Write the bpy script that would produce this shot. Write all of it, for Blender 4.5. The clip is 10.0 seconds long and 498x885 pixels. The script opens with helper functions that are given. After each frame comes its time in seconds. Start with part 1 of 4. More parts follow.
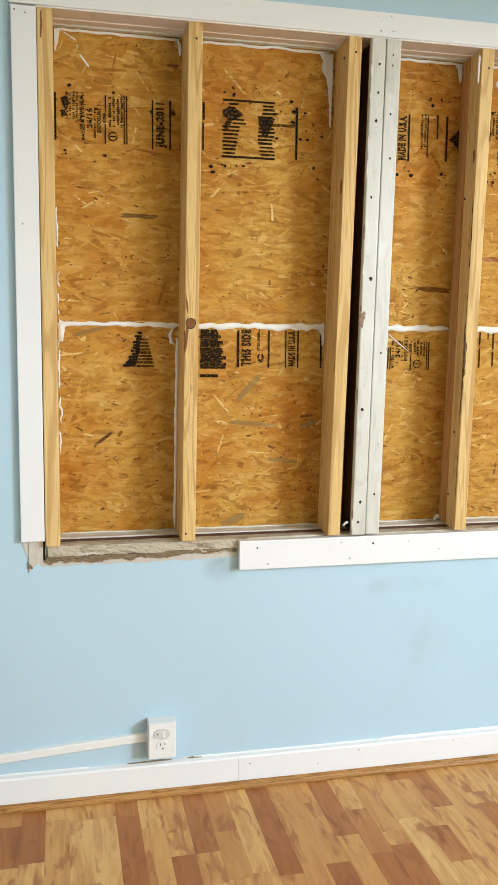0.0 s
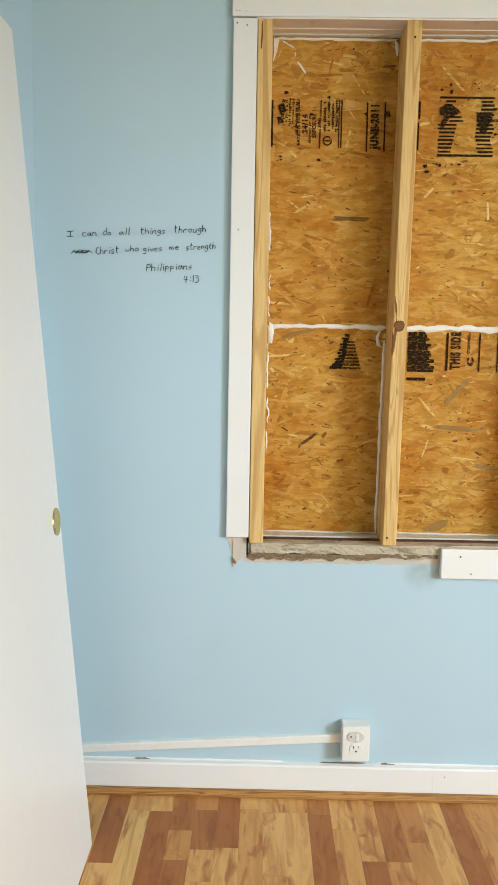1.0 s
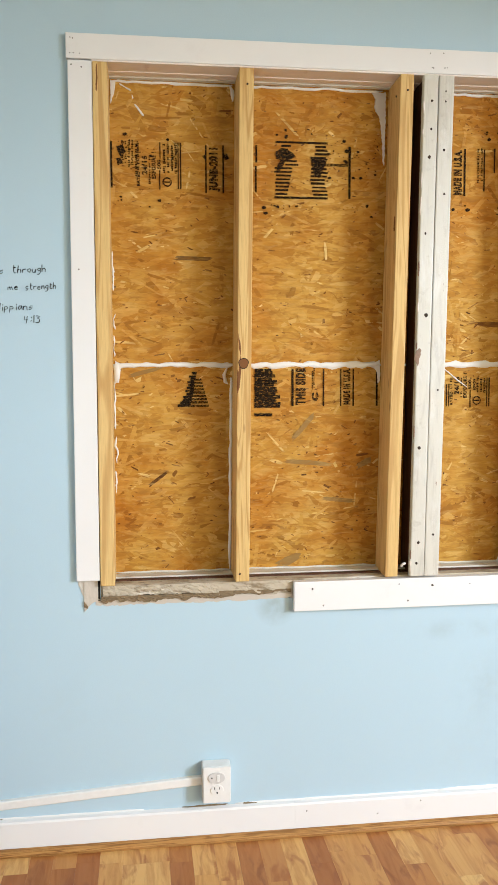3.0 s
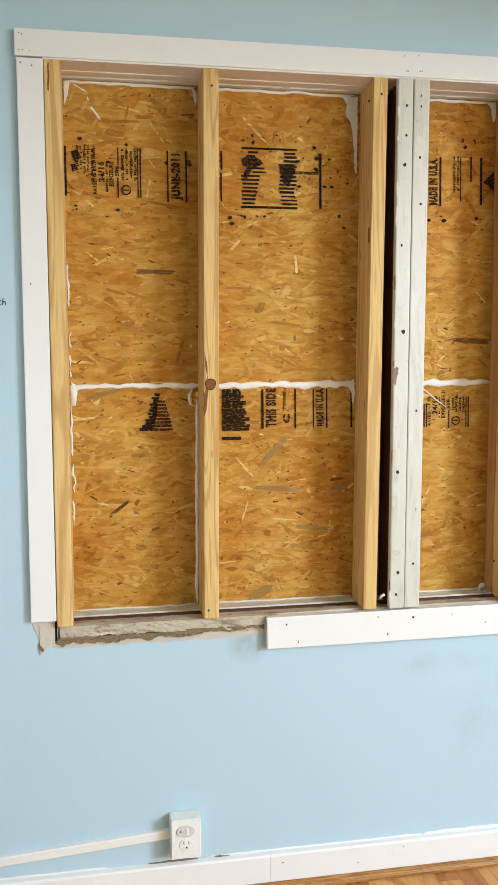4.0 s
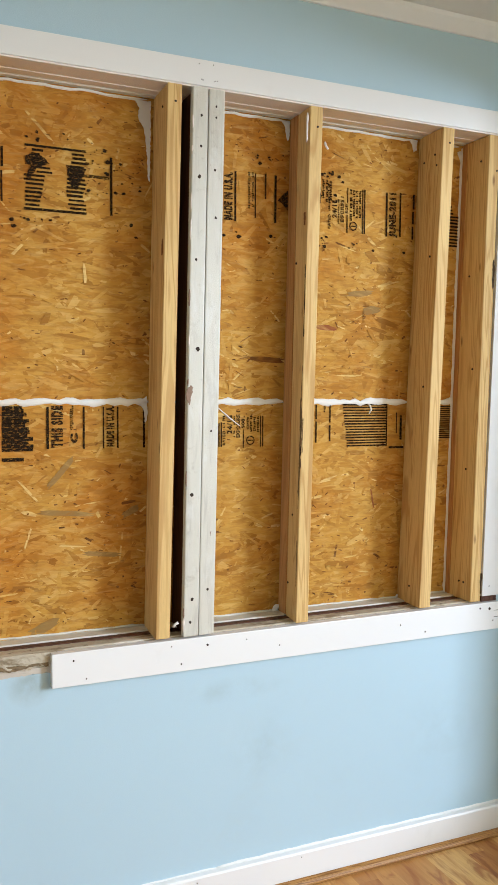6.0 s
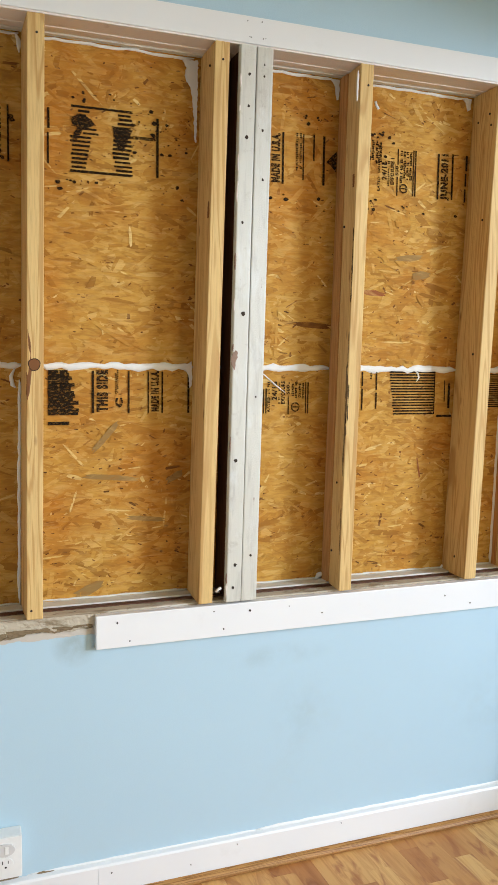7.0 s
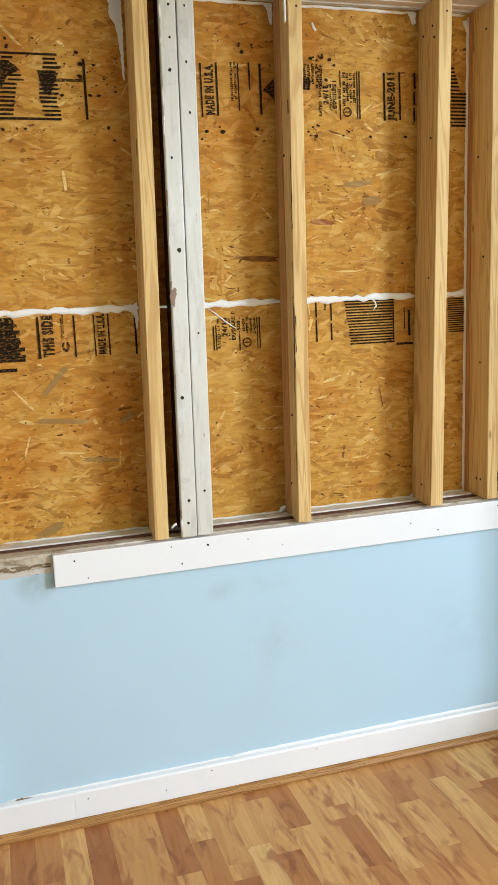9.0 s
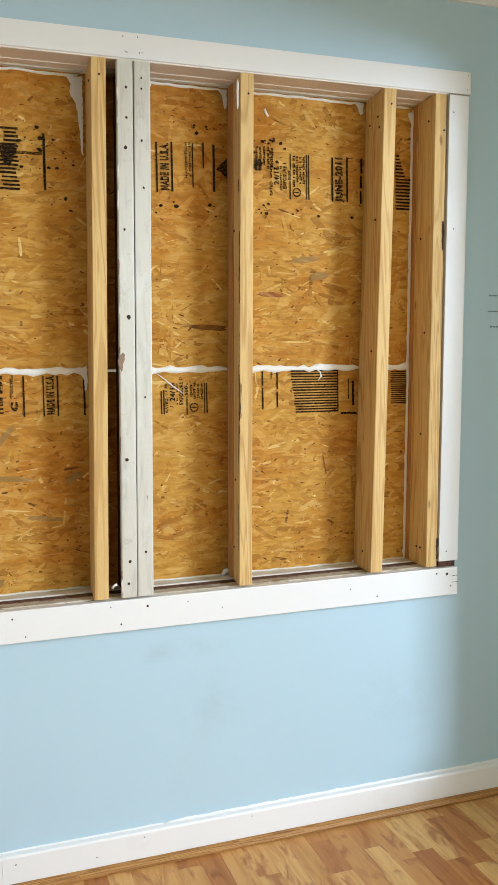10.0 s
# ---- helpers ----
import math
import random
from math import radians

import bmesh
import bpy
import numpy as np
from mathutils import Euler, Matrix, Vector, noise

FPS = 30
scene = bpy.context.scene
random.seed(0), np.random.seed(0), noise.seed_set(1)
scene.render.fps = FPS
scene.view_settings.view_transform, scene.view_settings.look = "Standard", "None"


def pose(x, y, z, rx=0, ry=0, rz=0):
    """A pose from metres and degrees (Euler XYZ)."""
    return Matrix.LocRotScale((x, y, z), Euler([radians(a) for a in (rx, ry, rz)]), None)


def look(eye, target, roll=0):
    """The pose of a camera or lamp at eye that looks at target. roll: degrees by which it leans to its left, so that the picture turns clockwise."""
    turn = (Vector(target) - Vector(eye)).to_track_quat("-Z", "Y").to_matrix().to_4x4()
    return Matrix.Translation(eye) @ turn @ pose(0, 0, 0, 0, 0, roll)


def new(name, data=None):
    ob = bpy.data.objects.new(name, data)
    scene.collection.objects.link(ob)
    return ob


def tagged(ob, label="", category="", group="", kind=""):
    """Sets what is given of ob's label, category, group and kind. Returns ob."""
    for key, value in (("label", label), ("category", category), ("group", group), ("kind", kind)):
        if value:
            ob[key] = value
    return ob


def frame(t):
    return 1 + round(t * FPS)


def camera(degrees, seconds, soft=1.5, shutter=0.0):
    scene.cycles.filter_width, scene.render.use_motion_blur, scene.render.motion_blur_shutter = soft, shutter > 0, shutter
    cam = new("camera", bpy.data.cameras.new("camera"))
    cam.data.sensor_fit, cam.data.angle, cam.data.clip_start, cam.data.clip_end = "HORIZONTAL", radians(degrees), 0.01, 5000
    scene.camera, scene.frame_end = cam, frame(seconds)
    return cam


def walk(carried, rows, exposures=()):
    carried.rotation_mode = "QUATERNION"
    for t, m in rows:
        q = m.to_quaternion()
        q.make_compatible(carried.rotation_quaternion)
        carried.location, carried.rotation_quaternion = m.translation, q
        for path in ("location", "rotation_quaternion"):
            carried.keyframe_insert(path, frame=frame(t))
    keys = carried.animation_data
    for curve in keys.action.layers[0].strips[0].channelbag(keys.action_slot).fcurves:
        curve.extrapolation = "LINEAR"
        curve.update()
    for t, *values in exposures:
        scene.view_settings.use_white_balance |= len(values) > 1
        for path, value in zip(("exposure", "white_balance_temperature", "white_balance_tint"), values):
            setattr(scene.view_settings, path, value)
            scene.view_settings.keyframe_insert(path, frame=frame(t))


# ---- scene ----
cam = camera(33.0, 10.0)
PATH = [
    (0, (0.648, 0.266, 1.228), (1.078, 2.205, 0.988), 0.6),
    (0.5, (0.625, 0.266, 1.236), (0.794, 2.244, 0.989), 0.8),
    (1, (0.627, 0.265, 1.233), (0.597, 2.249, 0.988), 0.9),
    (1.5, (0.64, 0.271, 1.238), (0.505, 2.252, 0.996), 0.8),
    (2, (0.668, 0.265, 1.249), (0.625, 2.255, 1.051), 0.5),
    (2.5, (0.71, 0.258, 1.242), (0.846, 2.246, 1.078), -0.0),
    (2.7, (0.711, 0.253, 1.24), (0.914, 2.236, 1.078), -0.0),
    (3.8, (0.708, 0.39, 1.265), (1.01, 2.361, 1.102), -0.5),
    (4, (0.709, 0.418, 1.27), (1.055, 2.383, 1.131), -0.6),
    (4.5, (0.735, 0.477, 1.286), (1.238, 2.409, 1.173), -0.5),
    (5, (0.761, 0.503, 1.297), (1.507, 2.354, 1.17), -0.3),
    (5.2, (0.77, 0.51, 1.302), (1.584, 2.331, 1.162), -0.3),
    (6.3, (0.744, 0.52, 1.297), (1.529, 2.356, 1.177), 1.1),
    (6.5, (0.744, 0.514, 1.294), (1.494, 2.364, 1.165), 1.2),
    (7, (0.754, 0.532, 1.286), (1.462, 2.392, 1.091), 0.8),
    (7.5, (0.757, 0.544, 1.283), (1.464, 2.4, 1.047), 0.4),
    (8, (0.778, 0.559, 1.274), (1.523, 2.396, 1.007), -0.1),
    (8.5, (0.885, 0.502, 1.263), (1.566, 2.356, 0.95), -1.8),
    (9, (1.003, 0.426, 1.232), (1.567, 2.322, 0.937), -2.8),
    (9.5, (1.049, 0.364, 1.231), (1.569, 2.283, 1.016), -2.1),
    (9.9, (1.054, 0.366, 1.241), (1.657, 2.266, 1.075), -1.1),
    (10, (1.052, 0.363, 1.244), (1.694, 2.251, 1.09), -0.9),
]
EXPOSURES = [(0.0, -0.29, 6500, 13), (1.0, -0.36, 6700, 12), (1.5, -0.36, 6700, 11), (2.0, -0.41, 6650, 13), (2.5, -0.19, 6700, 17), (4.0, -0.30, 6500, 15), (5.0, -0.38, 6350, 14), (6.5, -0.41, 6300, 15), (10.0, -0.41, 6350, 13)]
SKY_WATTS, EAST_WATTS, FILL_WATTS = 490.0, 4.0, 57.0
walk(cam, [(t, look(eye, target, roll)) for t, eye, target, roll in PATH], EXPOSURES)

# ---- light: daylight through an unseen east window, plus an added warm fill lamp ----
world = bpy.data.worlds.new("sky")
scene.world = world
world.use_nodes = True
sky = world.node_tree.nodes.new("ShaderNodeTexSky")
sky.sky_type, sky.sun_disc = "NISHITA", False
sky.sun_elevation, sky.sun_rotation = radians(40), radians(120)
world.node_tree.links.new(sky.outputs[0], world.node_tree.nodes["Background"].inputs[0])
world.node_tree.nodes["Background"].inputs[1].default_value = 0.1


def area_lamp(name, eye, target, width, height, watts, colour):
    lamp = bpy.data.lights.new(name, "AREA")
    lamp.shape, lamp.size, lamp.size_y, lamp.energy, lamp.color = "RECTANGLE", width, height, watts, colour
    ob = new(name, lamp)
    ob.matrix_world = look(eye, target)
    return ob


area_lamp("bright_sky", (5.6, -2.0, 2.33), (2.62, 0.97, 1.3), 1.35, 1.7, SKY_WATTS, (0.72, 0.86, 1.0))
area_lamp("window_daylight", (2.70, 0.92, 1.3), (1.3, 1.2, 0.5), 1.2, 1.4, EAST_WATTS, (0.95, 0.975, 1.0))
# added fill in an unseen second window, to lift the left and upper wall
area_lamp("window_daylight", (2.66, -1.0, 1.30), (0.6, 1.0, 1.75), 1.4, 1.1, FILL_WATTS, (1.0, 0.935, 0.66))

# ---- plan ----
FLOOR, CEILING = 0.018, 2.285
WEST, EAST, SOUTH = 0.052, 2.62, -4.2
WALL, FACE, SHEET = 2.405, 2.388, 2.503      # wall's face, casing's face, face of the sheathing
Z0, Z1, SEAM = 0.708, 1.996, 1.267           # opening's sill, head, joint of the two sheets


# ---- materials ----
def material(name, rough=0.6, metal=0.0, gloss=0.5):
    m = bpy.data.materials.new(name)
    m.use_nodes = True
    nt = m.node_tree
    b = nt.nodes["Principled BSDF"]
    b.inputs["Roughness"].default_value, b.inputs["Metallic"].default_value = rough, metal
    b.inputs["Specular IOR Level"].default_value = gloss
    return m, nt, b


def node(nt, kind, **values):
    n = nt.nodes.new(kind)
    for key, value in values.items():
        n.inputs[key.replace("_", " ")].default_value = value
    return n


def coords(nt, scale, space="Object", shuffle=False):
    """Metre coordinates stretched by scale; shuffle moves them from object to object."""
    m = nt.nodes.new("ShaderNodeMapping")
    m.inputs["Scale"].default_value = scale
    if space == "World":
        nt.links.new(nt.nodes.new("ShaderNodeNewGeometry").outputs["Position"], m.inputs["Vector"])
    else:
        nt.links.new(nt.nodes.new("ShaderNodeTexCoord").outputs["Object"], m.inputs["Vector"])
    if shuffle:
        mul = nt.nodes.new("ShaderNodeMath")
        mul.operation = "MULTIPLY"
        mul.inputs[1].default_value = 37.0
        nt.links.new(nt.nodes.new("ShaderNodeObjectInfo").outputs["Random"], mul.inputs[0])
        nt.links.new(mul.outputs[0], m.inputs["Location"])
    return m.outputs[0]


def noise_of(nt, vector, scale, detail=4.0, rough=0.55, warp=0.0):
    n = node(nt, "ShaderNodeTexNoise", Scale=scale, Detail=detail, Roughness=rough, Distortion=warp)
    nt.links.new(vector, n.inputs["Vector"])
    return n.outputs["Fac"]


def ramp(nt, fac, *stops):
    r = nt.nodes.new("ShaderNodeValToRGB")
    e = r.color_ramp.elements
    while len(e) < len(stops):
        e.new(0.5)
    for k, (place, colour) in enumerate(stops):
        e[k].position, e[k].color = place, (*colour, 1.0)
    nt.links.new(fac, r.inputs[0])
    return r.outputs[0]


def grey(nt, fac, low, high, a=0.0, b=1.0):
    r = node(nt, "ShaderNodeMapRange", From_Min=low, From_Max=high, To_Min=a, To_Max=b)
    nt.links.new(fac, r.inputs["Value"])
    return r.outputs[0]


def mix(nt, fac, a, b, how="MIX"):
    m = nt.nodes.new("ShaderNodeMix")
    m.data_type, m.blend_type = "RGBA", how
    for value, slot in ((fac, 0), (a, 6), (b, 7)):
        if isinstance(value, (int, float)):
            m.inputs[slot].default_value = value
        elif isinstance(value, tuple):
            m.inputs[slot].default_value = (*value, 1.0)
        else:
            nt.links.new(value, m.inputs[slot])
    return m.outputs[2]


def bump(nt, b, height, strength, distance):
    n = node(nt, "ShaderNodeBump", Strength=strength, Distance=distance)
    nt.links.new(height, n.inputs["Height"])
    nt.links.new(n.outputs[0], b.inputs["Normal"])


def painted(name, colour, stain, rough, stain_scale=6.0, marks=0.3, peel=0.5):
    """Rolled or brushed paint: faint mottling, sparse grubby marks, fine relief."""
    m, nt, b = material(name, rough)
    w = coords(nt, (1, 1, 1), "World")
    broad = grey(nt, noise_of(nt, w, 1.6, 3), 0.3, 0.7, 0.0, 0.35)
    c = mix(nt, broad, colour, tuple(v * 0.93 for v in colour))
    grub = grey(nt, noise_of(nt, w, stain_scale, 6, 0.65, 0.4), 0.60, 0.78, 0.0, marks)
    c = mix(nt, grub, c, stain)
    nt.links.new(c, b.inputs["Base Color"])
    nt.links.new(grey(nt, noise_of(nt, w, 25, 3), 0.3, 0.7, rough - 0.06, rough + 0.08), b.inputs["Roughness"])
    bump(nt, b, noise_of(nt, w, 420, 3), peel, 0.0006)
    return m


def lumber(name, early, late, stretch, ring, rough=0.6, knots=0.0):
    """Softwood with drawn-out growth rings and fine grain; stretch gives the grain's way."""
    m, nt, b = material(name, rough, gloss=0.2)
    v = coords(nt, stretch, shuffle=True)
    rings = noise_of(nt, v, ring, 2, 0.4, 1.2)
    wave = nt.nodes.new("ShaderNodeMath")
    wave.operation = "SINE"
    mul = nt.nodes.new("ShaderNodeMath")
    mul.operation, mul.inputs[1].default_value = "MULTIPLY", 46.0
    nt.links.new(rings, mul.inputs[0])
    nt.links.new(mul.outputs[0], wave.inputs[0])
    c = mix(nt, grey(nt, wave.outputs[0], 0.0, 1.0, 0.0, 0.75), early, late)
    fine = noise_of(nt, v, ring * 14, 4, 0.7)
    c = mix(nt, grey(nt, fine, 0.45, 0.78, 0.0, 0.45), c, tuple(x * 0.72 for x in late))
    broad = noise_of(nt, v, ring * 0.5, 2)
    c = mix(nt, grey(nt, broad, 0.45, 0.75, 0.0, 0.5), c, tuple(x * y for x, y in zip(early, (1.08, 1.12, 1.25))))
    piece = grey(nt, nt.nodes.new("ShaderNodeObjectInfo").outputs["Random"], 0.0, 1.0, 0.0, 0.5)
    c = mix(nt, piece, c, (0.86, 0.80, 0.70), "MULTIPLY")
    if knots:
        pins = nt.nodes.new("ShaderNodeTexVoronoi")
        pins.inputs["Scale"].default_value = 1.0
        nt.links.new(coords(nt, (22, 22, 7), shuffle=True), pins.inputs["Vector"])
        c = mix(nt, grey(nt, pins.outputs["Distance"], 0.05, 0.13, knots, 0.0), c, (0.20, 0.085, 0.03))
    nt.links.new(c, b.inputs["Base Color"])
    bump(nt, b, fine, 0.25, 0.0006)
    return m


def dirt_and_shade(m, spots, colour):
    """Grubby patches and painted shade: (x, z, reach along x, reach along z, strength)."""
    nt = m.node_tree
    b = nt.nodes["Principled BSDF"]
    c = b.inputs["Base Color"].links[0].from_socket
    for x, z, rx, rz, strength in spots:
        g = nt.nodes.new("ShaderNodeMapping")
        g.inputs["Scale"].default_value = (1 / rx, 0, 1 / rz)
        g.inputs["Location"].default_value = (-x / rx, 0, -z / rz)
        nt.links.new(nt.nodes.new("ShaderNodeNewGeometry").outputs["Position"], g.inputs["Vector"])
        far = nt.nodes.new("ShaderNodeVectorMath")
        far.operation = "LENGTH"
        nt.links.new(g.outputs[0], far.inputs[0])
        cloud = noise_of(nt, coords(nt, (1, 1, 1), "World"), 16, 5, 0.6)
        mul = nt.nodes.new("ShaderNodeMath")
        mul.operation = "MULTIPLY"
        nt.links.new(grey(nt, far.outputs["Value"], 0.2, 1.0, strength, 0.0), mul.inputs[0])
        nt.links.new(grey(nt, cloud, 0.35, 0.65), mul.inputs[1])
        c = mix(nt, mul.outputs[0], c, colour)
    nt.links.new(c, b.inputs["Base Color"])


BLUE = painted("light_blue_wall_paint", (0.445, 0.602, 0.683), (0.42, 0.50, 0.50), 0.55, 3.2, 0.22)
# the strong spot at x 1.05 paints shade plus dirt by the apron's end
dirt_and_shade(BLUE, [(1.54, 0.556, 0.17, 0.035, 0.22), (1.05, 0.64, 0.06, 0.06, 0.6), (1.62, 0.40, 0.10, 0.12, 0.16), (2.2, 0.35, 0.2, 0.15, 0.12)], (0.27, 0.32, 0.30))
WHITE = painted("white_trim_paint", (0.80, 0.79, 0.77), (0.55, 0.51, 0.46), 0.38, 9.0, 0.18, 0.25)
OLD_WHITE = painted("worn_white_paint", (0.64, 0.615, 0.54), (0.33, 0.27, 0.21), 0.5, 22.0, 0.75, 0.6)


def streak(m, spots_scale, low, high, strength, colour):
    """Grime and bare wood drawn out along the board."""
    nt = m.node_tree
    b = nt.nodes["Principled BSDF"]
    c = b.inputs["Base Color"].links[0].from_socket
    n = noise_of(nt, coords(nt, spots_scale, "World"), 1.0, 6, 0.7, 0.5)
    nt.links.new(mix(nt, grey(nt, n, low, high, 0.0, strength), c, colour), b.inputs["Base Color"])


CHIPPED = painted("chipped_mullion_paint", (0.62, 0.59, 0.505), (0.36, 0.31, 0.24), 0.45, 30.0, 0.6, 0.7)
streak(CHIPPED, (60, 60, 5), 0.50, 0.70, 0.55, (0.38, 0.35, 0.30))
streak(CHIPPED, (18, 18, 7), 0.52, 0.66, 0.45, (0.70, 0.70, 0.66))
streak(CHIPPED, (140, 140, 30), 0.67, 0.72, 0.8, (0.20, 0.10, 0.06))
PRIMER = painted("pinkish_old_primer", (0.79, 0.715, 0.66), (0.40, 0.27, 0.20), 0.6, 18.0, 0.6, 0.6)
PLASTER = painted("bare_crumbling_plaster", (0.50, 0.43, 0.32), (0.20, 0.15, 0.08), 0.9, 26.0, 0.95, 1.0)
streak(PLASTER, (14, 40, 60), 0.50, 0.64, 0.8, (0.21, 0.15, 0.08))
streak(PLASTER, (9, 30, 26), 0.56, 0.62, 0.7, (0.68, 0.63, 0.54))
streak(PLASTER, (45, 60, 120), 0.60, 0.68, 0.8, (0.09, 0.06, 0.03))
DOOR_WHITE = painted("semi_gloss_door_paint", (0.80, 0.79, 0.77), (0.62, 0.60, 0.57), 0.35, 5.0, 0.12, 0.15)
CEIL = painted("flat_ceiling_paint", (0.80, 0.78, 0.73), (0.6, 0.57, 0.52), 0.9, 4.0, 0.2, 0.8)
FOAM = painted("white_sealing_foam", (0.76, 0.73, 0.67), (0.55, 0.48, 0.38), 0.75, 40.0, 0.5, 1.0)
DARK_WOOD = lumber("dark_wood_and_gap_shade", (0.12, 0.055, 0.035), (0.05, 0.022, 0.014), (30, 30, 2), 1.0)
STUD = lumber("yellow_pine_stud", (0.71, 0.485, 0.198), (0.49, 0.26, 0.080), (20, 20, 1.1), 1.0, knots=0.75)
RED_WOOD = lumber("reddish_jamb_wood", (0.54, 0.28, 0.10), (0.36, 0.155, 0.05), (30, 30, 1.0), 1.0)
UNSEEN_BROWN = lumber("unseen_wall_dark_brown", (0.20, 0.105, 0.05), (0.11, 0.055, 0.025), (12, 12, 1.2), 1.0)
OAK = lumber("oak_shoe_moulding", (0.50, 0.255, 0.08), (0.17, 0.065, 0.018), (2.2, 60, 110), 1.0, 0.4)


def plain(name, colour, rough=0.5, metal=0.0):
    m, nt, b = material(name, rough, metal, 0.5 if max(colour) > 0.4 else 0.1)
    w = coords(nt, (1, 1, 1))
    nt.links.new(mix(nt, grey(nt, noise_of(nt, w, 60, 3), 0.3, 0.7), colour, tuple(v * 0.95 for v in colour)), b.inputs["Base Color"])
    return m


PLASTIC = plain("white_outlet_plastic", (0.80, 0.79, 0.75), 0.3)
GREYED = plain("translucent_grey_plastic", (0.62, 0.60, 0.57), 0.35)
BLACK = plain("black_slot", (0.02, 0.018, 0.016), 0.7)
BARK = plain("dark_bark", (0.055, 0.034, 0.02), 0.9)
NAIL = plain("rusty_nail_hole", (0.05, 0.035, 0.025), 0.7)
BRASS = plain("polished_brass", (0.83, 0.60, 0.16), 0.22, 1.0)
PEN = plain("black_marker_pen", (0.02, 0.025, 0.03), 0.6)
WEATHERED = plain("grey_brown_weathered_bark", (0.20, 0.13, 0.07), 0.9)
KNOT = plain("dark_pine_knot", (0.20, 0.082, 0.030), 0.5)
BARE = plain("bare_brown_wood_spot", (0.30, 0.20, 0.145), 0.8)
RUBBER = plain("dark_grey_roller", (0.05, 0.055, 0.06), 0.5)


# ---- mesh helpers ----
def mesh_of(bm, name, mat, smooth=False):
    me = bpy.data.meshes.new(name)
    bmesh.ops.recalc_face_normals(bm, faces=bm.faces[:])
    bm.to_mesh(me)
    bm.free()
    me.materials.append(mat)
    if smooth:
        for p in me.polygons:
            p.use_smooth = True
    return me


def thing(name, bm, mat, label="", category="", group="", kind="", smooth=False):
    """One mesh object at top level, its origin at the middle of its base."""
    xs, ys, zs = zip(*(v.co for v in bm.verts))
    o = Vector(((min(xs) + max(xs)) / 2, (min(ys) + max(ys)) / 2, min(zs)))
    bmesh.ops.translate(bm, verts=bm.verts[:], vec=-o)
    ob = new(name, mesh_of(bm, name, mat, smooth))
    ob.location = o
    return tagged(ob, label, category, group, kind)


def part(name, bm, mat, parent, label="", smooth=False):
    """One mesh object, given in world coordinates, under a thing or a part."""
    o = Vector()
    p = parent
    while p:
        o += p.location
        p = p.parent
    bmesh.ops.translate(bm, verts=bm.verts[:], vec=-o)
    ob = new(name, mesh_of(bm, name, mat, smooth))
    ob.parent = parent
    return tagged(ob, label)


def slab(x0, x1, y0, y1, z0, z1, bevel=0.0, lean=0.0, tip=0.0, segments=2, bm=None):
    """A box whose top is pushed by lean along x and by tip along y, with rounded edges."""
    own = bm is None
    bm = bm or bmesh.new()
    vs = [bm.verts.new((x + (lean if z == z1 else 0), y + (tip if z == z1 else 0), z)) for z in (z0, z1) for x, y in ((x0, y0), (x1, y0), (x1, y1), (x0, y1))]
    fs = [bm.faces.new([vs[k] for k in q]) for q in ((3, 2, 1, 0), (4, 5, 6, 7), (0, 1, 5, 4), (1, 2, 6, 5), (2, 3, 7, 6), (3, 0, 4, 7))]
    if bevel:
        bmesh.ops.bevel(bm, geom=list({e for f in fs for e in f.edges}), offset=bevel, segments=segments, affect="EDGES", profile=0.6)
    return bm


def disc(x, y, z, r, depth, segments=14, bm=None):
    """A short round peg along y, its front at y."""
    bm = bm or bmesh.new()
    bmesh.ops.create_cone(bm, cap_ends=True, segments=segments, radius1=r, radius2=r, depth=depth, matrix=Matrix.Translation((x, y + depth / 2, z)) @ Matrix.Rotation(radians(90), 4, "X"))
    return bm


def ragged_strip(points, width, y0, y1, seed, wob=0.3, bm=None):
    """A lumpy bead along points (x, z): an uneven, rounded ridge from y1 out to y0."""
    rnd = random.Random(seed)
    bm = bm or bmesh.new()
    rings = []
    pts = [Vector((x, 0, z)) for x, z in points]
    for k, p in enumerate(pts):
        along = (pts[min(k + 1, len(pts) - 1)] - pts[max(k - 1, 0)]).normalized()
        side = Vector((-along.z, 0, along.x))
        sway = [1.6 * noise.noise((p.x * 38, p.z * 38, seed * 3.1 + j)) + 0.25 * rnd.uniform(-1, 1) for j in (0, 7)]
        full = (0.3 if k in (0, len(pts) - 1) and len(pts) > 3 else 1.0) * width / 2
        w = max(0.12, 1 + wob * sway[0]) * full
        out = y0 + (y1 - y0) * 0.35 * rnd.random()
        w2 = max(0.12, 1 + wob * sway[1]) * full
        prof = [(-w, y1), (-w * 0.8, out + 0.35 * (y1 - out)), (-w * 0.2, out), (w2 * 0.45, out + 0.1 * (y1 - out)), (w2 * 0.9, out + 0.5 * (y1 - out)), (w2, y1)]
        rings.append([bm.verts.new((p.x + side.x * a, y, p.z + side.z * a)) for a, y in prof])
    for a, b in zip(rings, rings[1:]):
        for i in range(5):
            bm.faces.new((a[i], a[i + 1], b[i + 1], b[i]))
    bm.faces.new(rings[0])
    bm.faces.new(rings[-1])
    return bm


def line(a, b, n):
    return [(a[0] + (b[0] - a[0]) * k / n, a[1] + (b[1] - a[1]) * k / n) for k in range(n + 1)]


# ---- the room ----
X0, X1 = 0.598, 2.326          # the opening in the north wall
def pieces(name, boxes, mat, label):
    bm = bmesh.new()
    for b in boxes:
        slab(*b, bm=bm)
    return thing(name, bm, mat, label, "wall", kind="structure")


